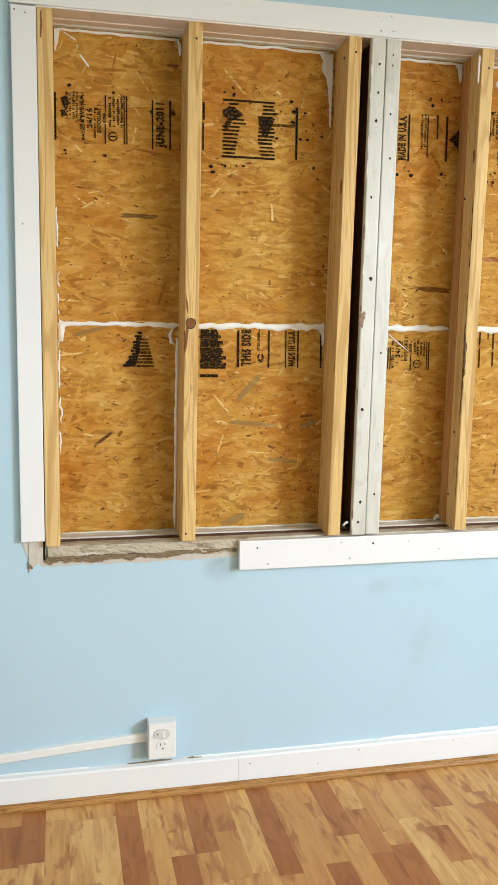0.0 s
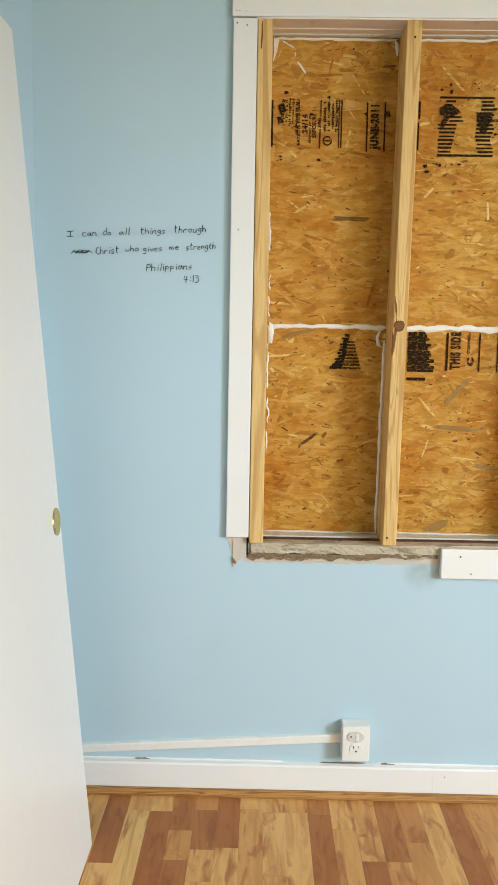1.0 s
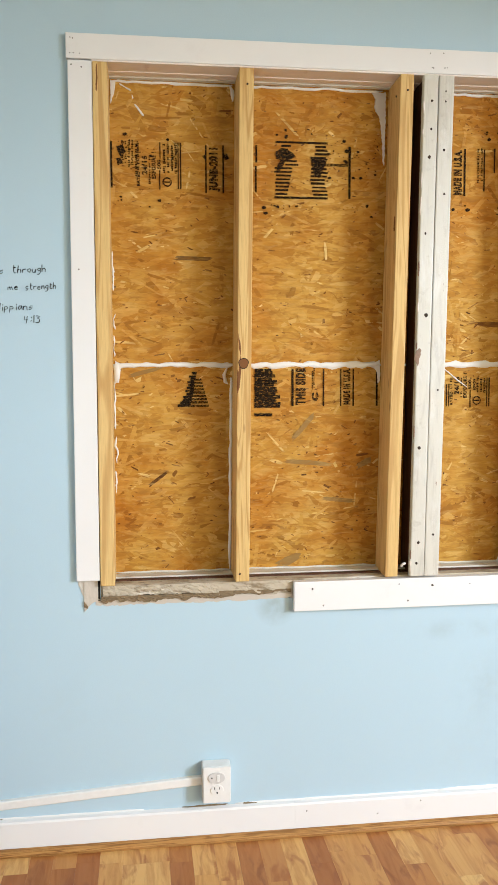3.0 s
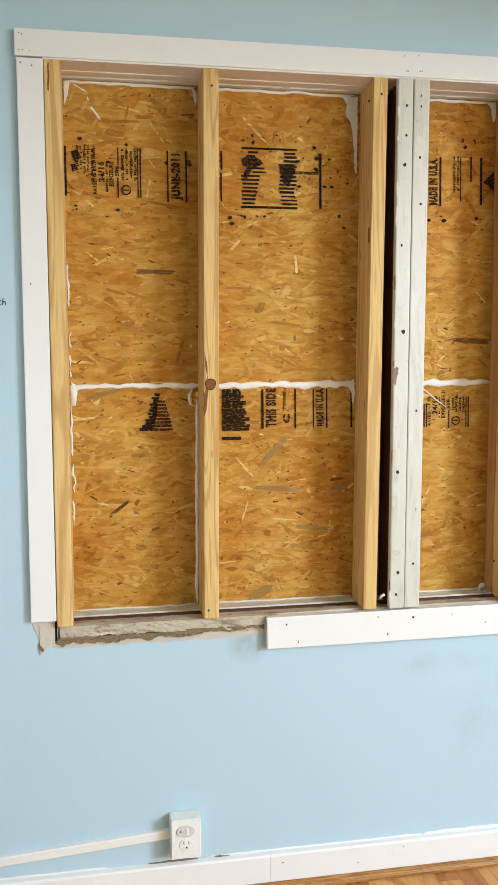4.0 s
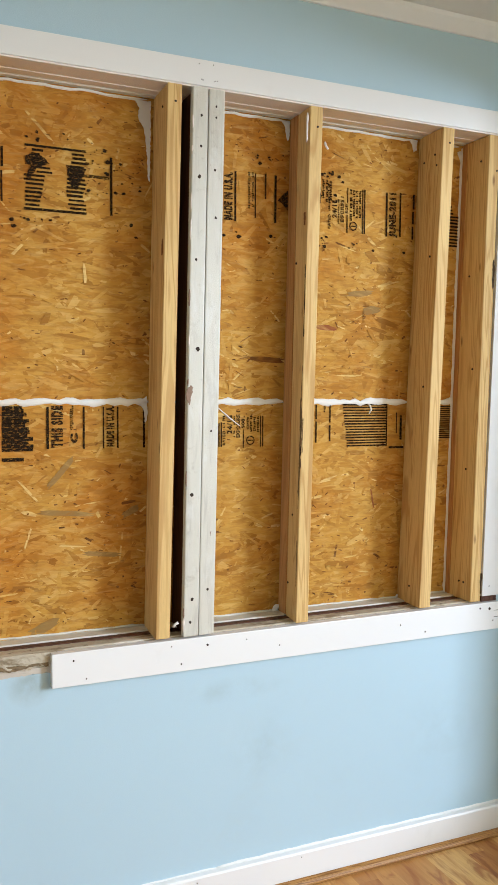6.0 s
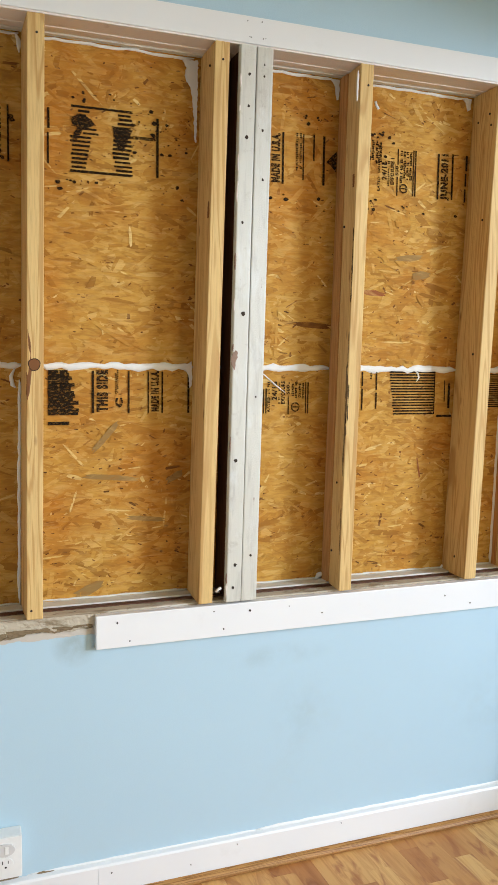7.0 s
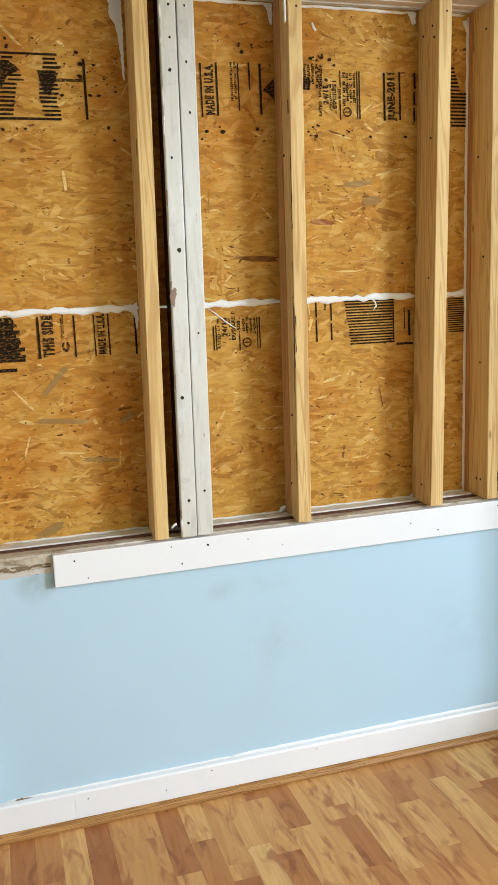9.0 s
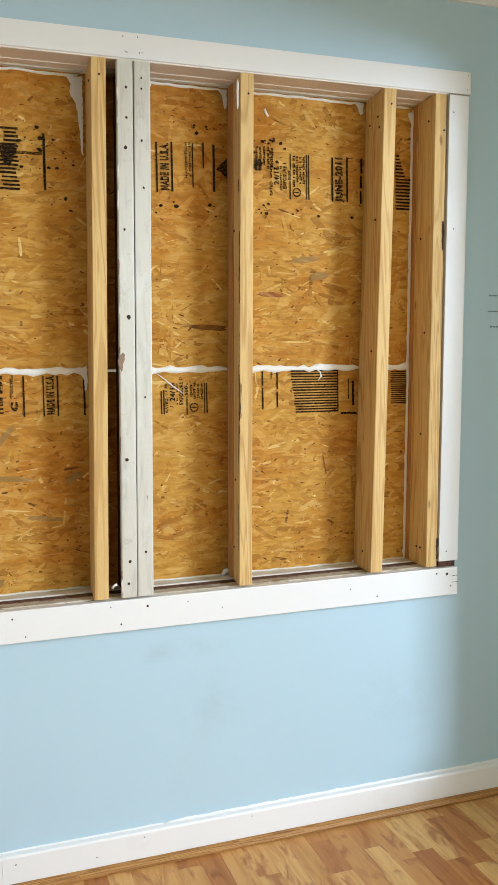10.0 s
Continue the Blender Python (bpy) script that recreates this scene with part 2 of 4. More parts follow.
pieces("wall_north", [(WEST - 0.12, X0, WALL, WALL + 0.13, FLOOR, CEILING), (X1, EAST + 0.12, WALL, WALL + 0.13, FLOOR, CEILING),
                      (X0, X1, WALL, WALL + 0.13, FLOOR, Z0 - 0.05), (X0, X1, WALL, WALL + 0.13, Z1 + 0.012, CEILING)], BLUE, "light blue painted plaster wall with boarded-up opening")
pieces("wall_west", [(WEST - 0.12, WEST, SOUTH - 0.12, WALL, FLOOR, CEILING)], BLUE, "light blue painted plaster side wall")
# unseen wall; its distance and openings are set to shape the light
pieces("wall_east", [(EAST, EAST + 0.12, SOUTH - 0.12, -1.8, FLOOR, CEILING), (EAST, EAST + 0.12, -0.2, -0.05, FLOOR, CEILING), (EAST, EAST + 0.12, 1.98, WALL, FLOOR, CEILING),
                     (EAST, EAST + 0.12, -0.05, 1.98, FLOOR, 0.32), (EAST, EAST + 0.12, -0.05, 1.98, 2.08, CEILING),
                     (EAST, EAST + 0.12, -1.8, -0.2, FLOOR, 0.72), (EAST, EAST + 0.12, -1.8, -0.2, 1.88, CEILING)], BLUE, "unseen light blue wall with window opening and added fill-light opening")
# unseen end wall, set far back and dark brown to absorb bounced light
pieces("wall_south", [(WEST, EAST, SOUTH - 0.12, SOUTH, FLOOR, CEILING)], UNSEEN_BROWN, "unseen dark brown end wall that cuts bounced light")
thing("ceiling", slab(WEST - 0.12, EAST + 0.12, SOUTH - 0.12, WALL + 0.13, CEILING, CEILING + 0.1), CEIL, "flat off-white painted ceiling", "ceiling", kind="structure")


def profile_run(name, prof, x0, x1, mat, label, category):
    """A moulding along x from a profile of (y, z)."""
    bm = bmesh.new()
    a = [bm.verts.new((x0, y, z)) for y, z in prof]
    b = [bm.verts.new((x1, y, z)) for y, z in prof]
    n = len(prof)
    for k in range(n):
        bm.faces.new((a[k], a[(k + 1) % n], b[(k + 1) % n], b[k]))
    bm.faces.new(a)
    bm.faces.new(b)
    return thing(name, bm, mat, label, category, kind="structure")


profile_run("crown_trim", [(WALL, 2.246), (WALL - 0.008, 2.246), (WALL - 0.012, 2.252), (WALL - 0.030, 2.274), (WALL - 0.034, 2.284), (WALL, 2.284)], WEST, EAST, WHITE, "narrow cream-white painted crown moulding under ceiling", "moulding")
for a, b in ((WEST, 1.0988), (1.0992, EAST)):
    board = profile_run("baseboard", [(WALL, FLOOR), (2.391, FLOOR), (2.389, FLOOR + 0.004), (2.389, 0.098), (2.392, 0.103), (WALL, 0.106)], a, b, WHITE, "white painted baseboard with gapped caulk line on top", "baseboard")
profile_run("shoe_moulding", [(2.388, FLOOR), (2.373, FLOOR), (2.372, FLOOR + 0.006), (2.376, FLOOR + 0.013), (2.383, FLOOR + 0.016), (2.388, FLOOR + 0.017)], WEST, EAST, OAK, "narrow varnished oak strip along the baseboard", "moulding")

def nail_holes(parent, spots, y, r=0.0022):
    rnd = random.Random(int(r * 1e5) + len(spots))
    for x, z in spots:
        bm = disc(x, y - 0.0006, z, r * rnd.uniform(0.65, 1.1), 0.004, 9)
        for v in bm.verts:
            v.co.x += (v.co.x - x) * rnd.uniform(-0.3, 0.25)
            v.co.z += (v.co.z - z) * rnd.uniform(-0.25, 0.45)
        part("nail_hole", bm, NAIL, parent)


nail_holes(board, [(1.1305, 0.081), (1.3245, 0.060), (1.4447, 0.0885), (1.733, 0.0895)], 2.389, 0.0017)

# ---- casing round the opening ----
head = thing("head_casing", slab(0.539, 2.393, FACE, WALL, 2.000, 2.0592, 0.002), WHITE, "white painted flat board over the opening", "casing", "window casing boards", "structure")
side_l = thing("side_casing", slab(0.5395, 0.5975, FACE + 0.001, WALL, 0.7235, 1.9965, 0.002, 0.003), WHITE, "white painted flat board beside the opening", "casing", "window casing boards", "structure")
side_r = thing("side_casing", slab(2.296, 2.357, FACE + 0.001, WALL, 0.722, 1.997, 0.002, 0.032), WHITE, "white painted flat board beside the opening", "casing", "window casing boards", "structure")
apron = thing("apron_board", slab(1.095, 2.352, FACE - 0.006, WALL, 0.6265, 0.7045, 0.002), WHITE, "white painted loose board nailed under the opening", "casing", "window casing boards", "structure")
nail_holes(head, [(0.550, 2.048), (0.556, 2.046), (0.549, 2.012), (0.557, 2.012), (0.572, 2.011), (1.449, 2.014), (1.443, 2.048), (1.452, 2.013)], FACE, 0.0014)
nail_holes(head, [(1.482, 2.014), (1.488, 2.015), (1.478, 2.05), (2.384, 2.05), (2.381, 2.012)], FACE, 0.0014)
nail_holes(side_l, [(0.551, 1.985), (0.56, 1.5), (0.575, 1.98)], FACE + 0.001)
nail_holes(side_r, [(2.34, 1.95), (2.34, 1.64), (2.32, 0.75)], FACE + 0.001)
nail_holes(apron, [(1.143, 0.685), (1.172, 0.640), (1.375, 0.690), (1.40, 0.645), (1.57, 0.685), (1.66, 0.66), (2.02, 0.672), (2.10, 0.645), (2.285, 0.69), (2.33, 0.652)], FACE - 0.006)
nail_holes(apron, [(1.467, 0.684), (2.318, 0.687)], FACE - 0.006, 0.0045)

# ---- lining of the opening ----
window = tagged(new("window_1"), "boarded-up double window opening with bare timber lining", "window", kind="structure")
window.location = (1.46, 2.45, Z0 - 0.05)
part("sill", slab(X0, X1, WALL + 0.002, SHEET + 0.02, Z0 - 0.045, Z0, 0.003), PLASTER, window, "bare plaster-smeared wooden sill")
part("sill_stop", slab(X0, X1, 2.462, SHEET, Z0, Z0 + 0.006, 0.001), OLD_WHITE, window, "chipped white strip along the sheathing")
part("sill_groove", slab(X0, X1, 2.440, 2.461, Z0, Z0 + 0.0025, 0.0005), DARK_WOOD, window, "dark bare groove in the sill")
part("head_jamb", slab(X0, X1, FACE + 0.004, SHEET + 0.02, Z1, Z1 + 0.012, 0.001), PRIMER, window, "pinkish white primed head board")
for y, d in ((2.452, 0.002), (2.485, 0.004)):
    part("head_bead", slab(X0, X1, y, y + 0.016, Z1 - d, Z1 + 0.001, 0.0015), PRIMER if y < 2.47 else OLD_WHITE, window)
part("side_jamb", slab(X0 - 0.012, X0, WALL, SHEET + 0.02, Z0, Z1), OLD_WHITE, window)
part("side_jamb", slab(X1, X1 + 0.012, WALL, SHEET + 0.02, Z0, Z1), OLD_WHITE, window)

# the painted double post between the two halves
post_l = thing("mullion_board", slab(1.4035, 1.4420, 2.379, 2.398, Z0 + 0.001, Z1 - 0.0015, 0.004, 0.0215, segments=3), CHIPPED, "chipped white painted upright board with old nail holes", "mullion", "mullion boards", "structure")
post_r = thing("mullion_board", slab(1.4435, 1.483, 2.382, SHEET - 0.001, Z0 + 0.001, Z1 - 0.0015, 0.003, 0.023), CHIPPED, "chipped white painted upright board with old nail holes", "mullion", "mullion boards", "structure")
def on_post(z, x):
    return x + 0.022 * (z - Z0) / (Z1 - Z0)
nail_holes(post_l, [(on_post(z, x), z) for z, x in ((1.93, 1.425), (1.86, 1.425), (1.79, 1.422), (1.393, 1.426), (0.80, 1.424), (0.745, 1.42), (1.60, 1.418), (1.05, 1.418))], 2.379, 0.0042)
nail_holes(post_r, [(on_post(z, x), z) for z, x in ((1.955, 1.462), (1.93, 1.462), (1.81, 1.462), (1.70, 1.466), (1.2, 1.465), (0.82, 1.464))], 2.382, 0.0032)
# reddish-brown post; its dark colour carries the shade of the unlit gap
thing("inner_post", slab(1.416, 1.4425, 2.3985, SHEET - 0.001, Z0 + 0.001, Z1 - 0.0015, 0.0, 0.022), DARK_WOOD, "reddish-brown post behind the mullion board, darkened for the unlit gap", "lining", kind="structure")

# ---- sheathing ----
def sheet(z0, z1, seed):
    return thing("sheathing_sheet", slab(X0 - 0.01, X1 + 0.01, SHEET, SHEET + 0.012, z0, z1), OSB, "golden oriented strand board sheathing stamped in black", "strand board", "sheathing sheets")
def osb_tone(name, *stops, orange=0.85):
    m, nt, b = material(name, 0.75, gloss=0.15)
    rnd = nt.nodes.new("ShaderNodeNewGeometry").outputs["Random Per Island"]
    tone = mix(nt, 0.32, ramp(nt, rnd, *stops), stops[len(stops) // 2][1])
    w = coords(nt, (1, 1, 1), "World")
    broad = grey(nt, noise_of(nt, w, 5.5, 4, 0.6), 0.44, 0.64, 0.0, orange)
    tone = mix(nt, broad, tone, (0.84, 0.60, 0.33), "MULTIPLY")
    blur = noise_of(nt, coords(nt, (16, 16, 60), "World"), 1.0, 4, 0.6, 0.8)
    tone = mix(nt, grey(nt, blur, 0.52, 0.70, 0.0, 0.7), tone, (0.34, 0.145, 0.025))
    tone = mix(nt, grey(nt, blur, 0.48, 0.30, 0.0, 0.45), tone, (0.62, 0.38, 0.12))
    fine = noise_of(nt, coords(nt, (25, 25, 190), "World"), 1.0, 5, 0.7)
    c = mix(nt, grey(nt, fine, 0.45, 0.78, 0.0, 0.45), tone, (0.28, 0.125, 0.028))
    nt.links.new(c, b.inputs["Base Color"])
    bump(nt, b, fine, 0.35, 0.0006)
    return m


OSB = osb_tone("strand_board", (0.0, (0.22, 0.085, 0.012)), (0.1, (0.40, 0.18, 0.026)), (0.4, (0.525, 0.268, 0.044)), (0.8, (0.58, 0.325, 0.069)), (1.0, (0.65, 0.405, 0.12)))
OSB_DARK = osb_tone("dark_strands", (0.0, (0.06, 0.025, 0.008)), (0.3, (0.16, 0.06, 0.013)), (1.0, (0.27, 0.11, 0.02)), orange=0.2)
OSB_PALE = osb_tone("pale_strands", (0.0, (0.58, 0.35, 0.075)), (1.0, (0.72, 0.50, 0.18)), orange=0.2)
OSB_GREY = osb_tone("grey_weathered_strand", (0.0, (0.25, 0.14, 0.04)), (1.0, (0.31, 0.185, 0.06)), orange=0.1)
OSB_BROWN = osb_tone("brown_weathered_strand", (0.0, (0.15, 0.078, 0.022)), (1.0, (0.19, 0.10, 0.03)), orange=0.1)
OSB_RED = osb_tone("reddish_strand", (0.0, (0.24, 0.065, 0.02)), (1.0, (0.28, 0.085, 0.03)), orange=0.1)


def flake(bm, rnd, x, z, length, width, angle, y, box, slot=0):
    """One thin wood strand: a ragged sliver with splintered ends, tipped a little, cut off at the sheet's edges."""
    ca, sa = math.cos(angle), math.sin(angle)
    tip = rnd.uniform(-0.0005, 0.0005)
    u = rnd.uniform
    shape = [(-0.5, u(-0.35, -0.1)), (u(-0.42, -0.25), -0.5 * u(0.6, 1)), (u(-0.1, 0.1), -0.5 * u(0.75, 1)), (u(0.2, 0.42), -0.5 * u(0.5, 1)), (u(0.44, 0.5), u(-0.25, -0.05)), (u(0.36, 0.43), u(-0.05, 0.1)), (0.5, u(0.12, 0.3)),
             (u(0.2, 0.42), 0.5 * u(0.6, 1)), (u(-0.1, 0.1), 0.5 * u(0.75, 1)), (u(-0.42, -0.22), 0.5 * u(0.5, 1)), (u(-0.5, -0.44), u(0.08, 0.25)), (u(-0.42, -0.36), u(-0.05, 0.06))]
    vs = []
    for u, v in shape:
        a, b = u * length, v * width
        px, pz = x + a * ca - b * sa, z + a * sa + b * ca
        vs.append(bm.verts.new((min(max(px, box[0]), box[1]), y + tip * u * 2, min(max(pz, box[2]), box[3]))))
    f = bm.faces.new(vs)
    f.material_index = slot
    return f


def strand_layer(parent, z0, z1, seed):
    """The strands on a sheet's face, laid mostly along it."""
    rnd = random.Random(seed)
    bm = bmesh.new()
    box = (X0, X1, z0, z1)
    for k in range(5600):
        length = min(0.15, 0.034 * math.exp(rnd.gauss(0.5, 0.5)))
        width = min(0.03, 0.0095 * math.exp(rnd.gauss(0.25, 0.4)))
        angle = rnd.gauss(0, 0.42) if rnd.random() < 0.82 else rnd.uniform(-1.6, 1.6)
        draw, slot = rnd.random(), 0
        if draw < 0.055:
            slot, width, length = 1, max(width * 0.36, 0.0028), length * 0.32
        elif draw < 0.10:
            slot, width, length = 2, width * 0.45, length * 0.8
        flake(bm, rnd, rnd.uniform(X0, X1), rnd.uniform(z0, z1), length, width, angle, SHEET - 0.0007 - 0.0014 * rnd.random(), box, slot)
    for k in range(380):
        flake(bm, rnd, rnd.uniform(X0, X1), rnd.uniform(z0, z1), rnd.uniform(0.004, 0.012), rnd.uniform(0.002, 0.0045), rnd.gauss(0, 0.5), SHEET - 0.0023, box, 1)
    for x, z, length, width, angle, slot in ODD:
        if z0 < z < z1:
            flake(bm, rnd, x, z, length, width, angle, SHEET - 0.0024, box, slot)
    bmesh.ops.recalc_face_normals(bm, faces=bm.faces[:])
    for f in bm.faces:
        if f.normal.y > 0:
            f.normal_flip()
    me = bpy.data.meshes.new("strand_mat")
    o = parent.location
    bmesh.ops.translate(bm, verts=bm.verts[:], vec=-o)
    bm.to_mesh(me)
    bm.free()
    for m in (OSB, OSB_DARK, OSB_PALE, OSB_GREY, OSB_RED, OSB_BROWN):
        me.materials.append(m)
    ob = new("strand_mat", me)
    ob.parent = parent
    return tagged(ob, "pressed golden wood strands", kind="stuff")


# single strands that stand out: x, z, length, width, turn, tone
ODD = [(0.847, 1.545, 0.105, 0.013, 0.0, 5), (0.748, 0.965, 0.07, 0.010, 0.65, 1), (1.989, 1.517, 0.06, 0.026, 0.08, 3), (1.848, 1.465, 0.075, 0.016, -0.08, 4),
       (1.154, 1.003, 0.14, 0.014, -0.1, 3), (1.673, 1.377, 0.11, 0.016, -0.06, 1), (1.10, 0.735, 0.08, 0.03, 0.3, 3), (1.31, 1.0, 0.05, 0.02, 0.5, 3),
       (1.14, 1.10, 0.10, 0.014, 0.85, 3), (1.95, 1.56, 0.09, 0.018, 0.1, 3), (2.0, 1.0, 0.06, 0.006, 1.75, 4), (0.72, 1.25, 0.10, 0.012, 0.25, 3), (1.20, 1.57, 0.008, 0.05, 0.1, 2),
       (1.63, 1.55, 0.09, 0.03, 0.3, 0), (1.24, 0.90, 0.10, 0.015, -0.12, 3)]
lower, upper = sheet(Z0 - 0.03, SEAM - 0.003, 1), sheet(SEAM + 0.003, Z1 + 0.01, 2)
strand_layer(lower, Z0 - 0.02, SEAM - 0.004, 11)
strand_layer(upper, SEAM + 0.004, Z1 + 0.005, 12)

# ---- stencil stamps on the sheets ----
def worn_ink(name, low, high, scale=170, cut=0.40):
    m, nt, b = material(name, 0.85, gloss=0.05)
    b.inputs["Base Color"].default_value = (0.026, 0.016, 0.008, 1)
    w = coords(nt, (1, 1, 2.2), "World")
    n = noise_of(nt, w, scale, 4, 0.65)
    nt.links.new(grey(nt, n, cut, cut + 0.08, low, high), b.inputs["Alpha"])
    return m


INK = worn_ink("worn_black_stencil_ink", 0.15, 0.95)
FAINT = worn_ink("faded_stencil_ink", 0.0, 0.5)
DAUB = worn_ink("spattered_ink", 0.75, 0.95)
MOTTLED = worn_ink("mottled_stencil_ink", 0.12, 0.95, 110, 0.42)
INK_Y = SHEET - 0.0036


def ink_bars(parent, name, boxes, mat=None, y=INK_Y):
    for x0, x1, z0, z1 in boxes:
        part(name, slab(x0, x1, y, y + 0.0008, z0, z1), mat or INK, parent)


def glyphs(text, thin=0.0, spread=1.0):
    cu = bpy.data.curves.new("letters", "FONT")
    cu.body, cu.offset, cu.resolution_u, cu.space_character = text, thin, 3, spread
    tmp = bpy.data.objects.new("letters", cu)
    me = bpy.data.meshes.new_from_object(tmp)
    bpy.data.objects.remove(tmp)
    return me


def lettering(name, text, x0, x1, z0, z1, y, mat, parent, upward=False, thin=0.0, slope=0.0, slant=0.0, seed=0):
    """Words in the built-in font that fill a rectangle facing south; upward: they read from below to above."""
    me = glyphs(text, thin, 1.0 + 2.2 * thin)
    co = np.array([v.co[:] for v in me.vertices])
    lo, hi = co.min(0), co.max(0)
    u, v = (co[:, 0] - lo[0]) / (hi[0] - lo[0]), (co[:, 1] - lo[1]) / (hi[1] - lo[1])
    o = Vector()
    p = parent
    while p:
        o += p.location
        p = p.parent
    for k, vert in enumerate(me.vertices):
        if upward:
            x, z = x1 + (x0 - x1) * v[k], z0 + (z1 - z0) * u[k]
        else:
            wob = 0.06 * math.sin(u[k] * 9 + seed) * (z1 - z0)
            x, z = x0 + (x1 - x0) * u[k] + slant * v[k] * (z1 - z0), z0 + (z1 - z0) * v[k] + slope * u[k] + wob
        vert.co = Vector((x, y, z)) - o
    me.name = name
    me.materials.clear()
    me.materials.append(mat)
    ob = new(name, me)
    ob.parent = parent
    return ob


U, L = upper, lower
ink_bars(U, "stamp_bar", [(0.635, 0.642, 1.722, 1.838), (0.880, 0.884, 1.713, 1.835), (0.925, 0.929, 1.714, 1.836),
                          (1.012, 1.017, 1.795, 1.839), (1.011, 1.015, 1.718, 1.786), (1.261, 1.267, 1.707, 1.842), (1.541, 1.545, 1.718, 1.843), (1.580, 1.585, 1.722, 1.846),
                          (1.636, 1.639, 1.735, 1.846), (1.664, 1.668, 1.785, 1.848), (1.691, 1.697, 1.727, 1.847), (2.028, 2.033, 1.719, 1.837), (2.072, 2.077, 1.721, 1.840),
                          (2.115, 2.121, 1.80, 1.84), (2.114, 2.119, 1.76, 1.793), (2.113, 2.118, 1.717, 1.752)])
lettering("stamp_text", "JUNE-2011", 0.890, 0.919, 1.7175, 1.829, INK_Y, INK, U, True, 0.07)
lettering("stamp_text", "JUNE-2011", 2.038, 2.067, 1.718, 1.838, INK_Y, INK, U, True, 0.07)
lettering("stamp_text", "MADE IN U.S.A.", 1.551, 1.575, 1.724, 1.842, INK_Y, INK, U, True, 0.07)
ink_bars(L, "stamp_bar", [(1.108, 1.114, 1.157, 1.256), (1.194, 1.198, 1.156, 1.256), (1.242, 1.245, 1.156, 1.256), (1.276, 1.280, 1.156, 1.256), (1.341, 1.346, 1.156, 1.256), (1.007, 1.056, 1.130, 1.138),
                          (1.818, 1.822, 1.158, 1.215), (1.818, 1.822, 1.222, 1.26), (1.860, 1.864, 1.162, 1.205), (1.860, 1.864, 1.212, 1.26)])
lettering("stamp_text", "THIS SIDE", 1.119, 1.147, 1.160, 1.258, INK_Y, INK, L, True, 0.065)
lettering("stamp_text", "C", 1.164, 1.182, 1.170, 1.193, INK_Y, INK, L, True, 0.065)
lettering("stamp_text", "MADE IN U.S.A.", 1.250, 1.270, 1.160, 1.258, INK_Y, INK, L, True, 0.065)


def small_print(parent, x0, x1, z0, z1, seed, pitch=0.0085, mat=None):
    """Unreadable upright lines of small print: each line a row of short marks."""
    rnd = random.Random(seed)
    x = x0
    while x < x1:
        bm = bmesh.new()
        z = z0 + rnd.uniform(0, 0.016)
        while z < z1:
            if rnd.random() < 0.86:
                a, b = x + pitch * rnd.uniform(0, 0.2), x + pitch * rnd.uniform(0.55, 0.85)
                slab(a, b, INK_Y, INK_Y + 0.0008, z, z + rnd.uniform(0.0012, 0.0028), bm=bm)
                for side in (a, (a + b) / 2, b - pitch * 0.18):
                    if rnd.random() < 0.55:
                        slab(side, side + pitch * 0.18, INK_Y, INK_Y + 0.0009, z, z + 0.0036, bm=bm)
            z += 0.0046
        part("stamp_print", bm, mat or INK, parent)
        x += pitch * rnd.uniform(0.95, 1.15)


small_print(U, 0.664, 0.690, 1.775, 1.842, 11, mat=FAINT)
small_print(U, 1.617, 1.636, 1.75, 1.845, 12, mat=FAINT)
small_print(U, 1.798, 1.856, 1.79, 1.85, 13, 0.010)
small_print(L, 1.164, 1.170, 1.20, 1.256, 14, 0.004)
small_print(L, 1.842, 1.850, 1.225, 1.255, 15)
small_print(U, 0.699, 0.706, 1.750, 1.832, 1)


def ring(parent, x, z, r):
    bm = bmesh.new()
    n = 20
    a = [bm.verts.new((x + r * math.cos(k * 2 * math.pi / n), INK_Y, z + r * math.sin(k * 2 * math.pi / n))) for k in range(n)]
    b = [bm.verts.new((x + 0.72 * r * math.cos(k * 2 * math.pi / n), INK_Y, z + 0.72 * r * math.sin(k * 2 * math.pi / n))) for k in range(n)]
    for k in range(n):
        bm.faces.new((a[k], a[(k + 1) % n], b[(k + 1) % n], b[k]))
    slab(x - r * 0.6, x + r * 0.6, INK_Y, INK_Y + 0.0006, z - r * 0.12, z + r * 0.12, bm=bm)
    part("stamp_ring", bm, INK, parent)


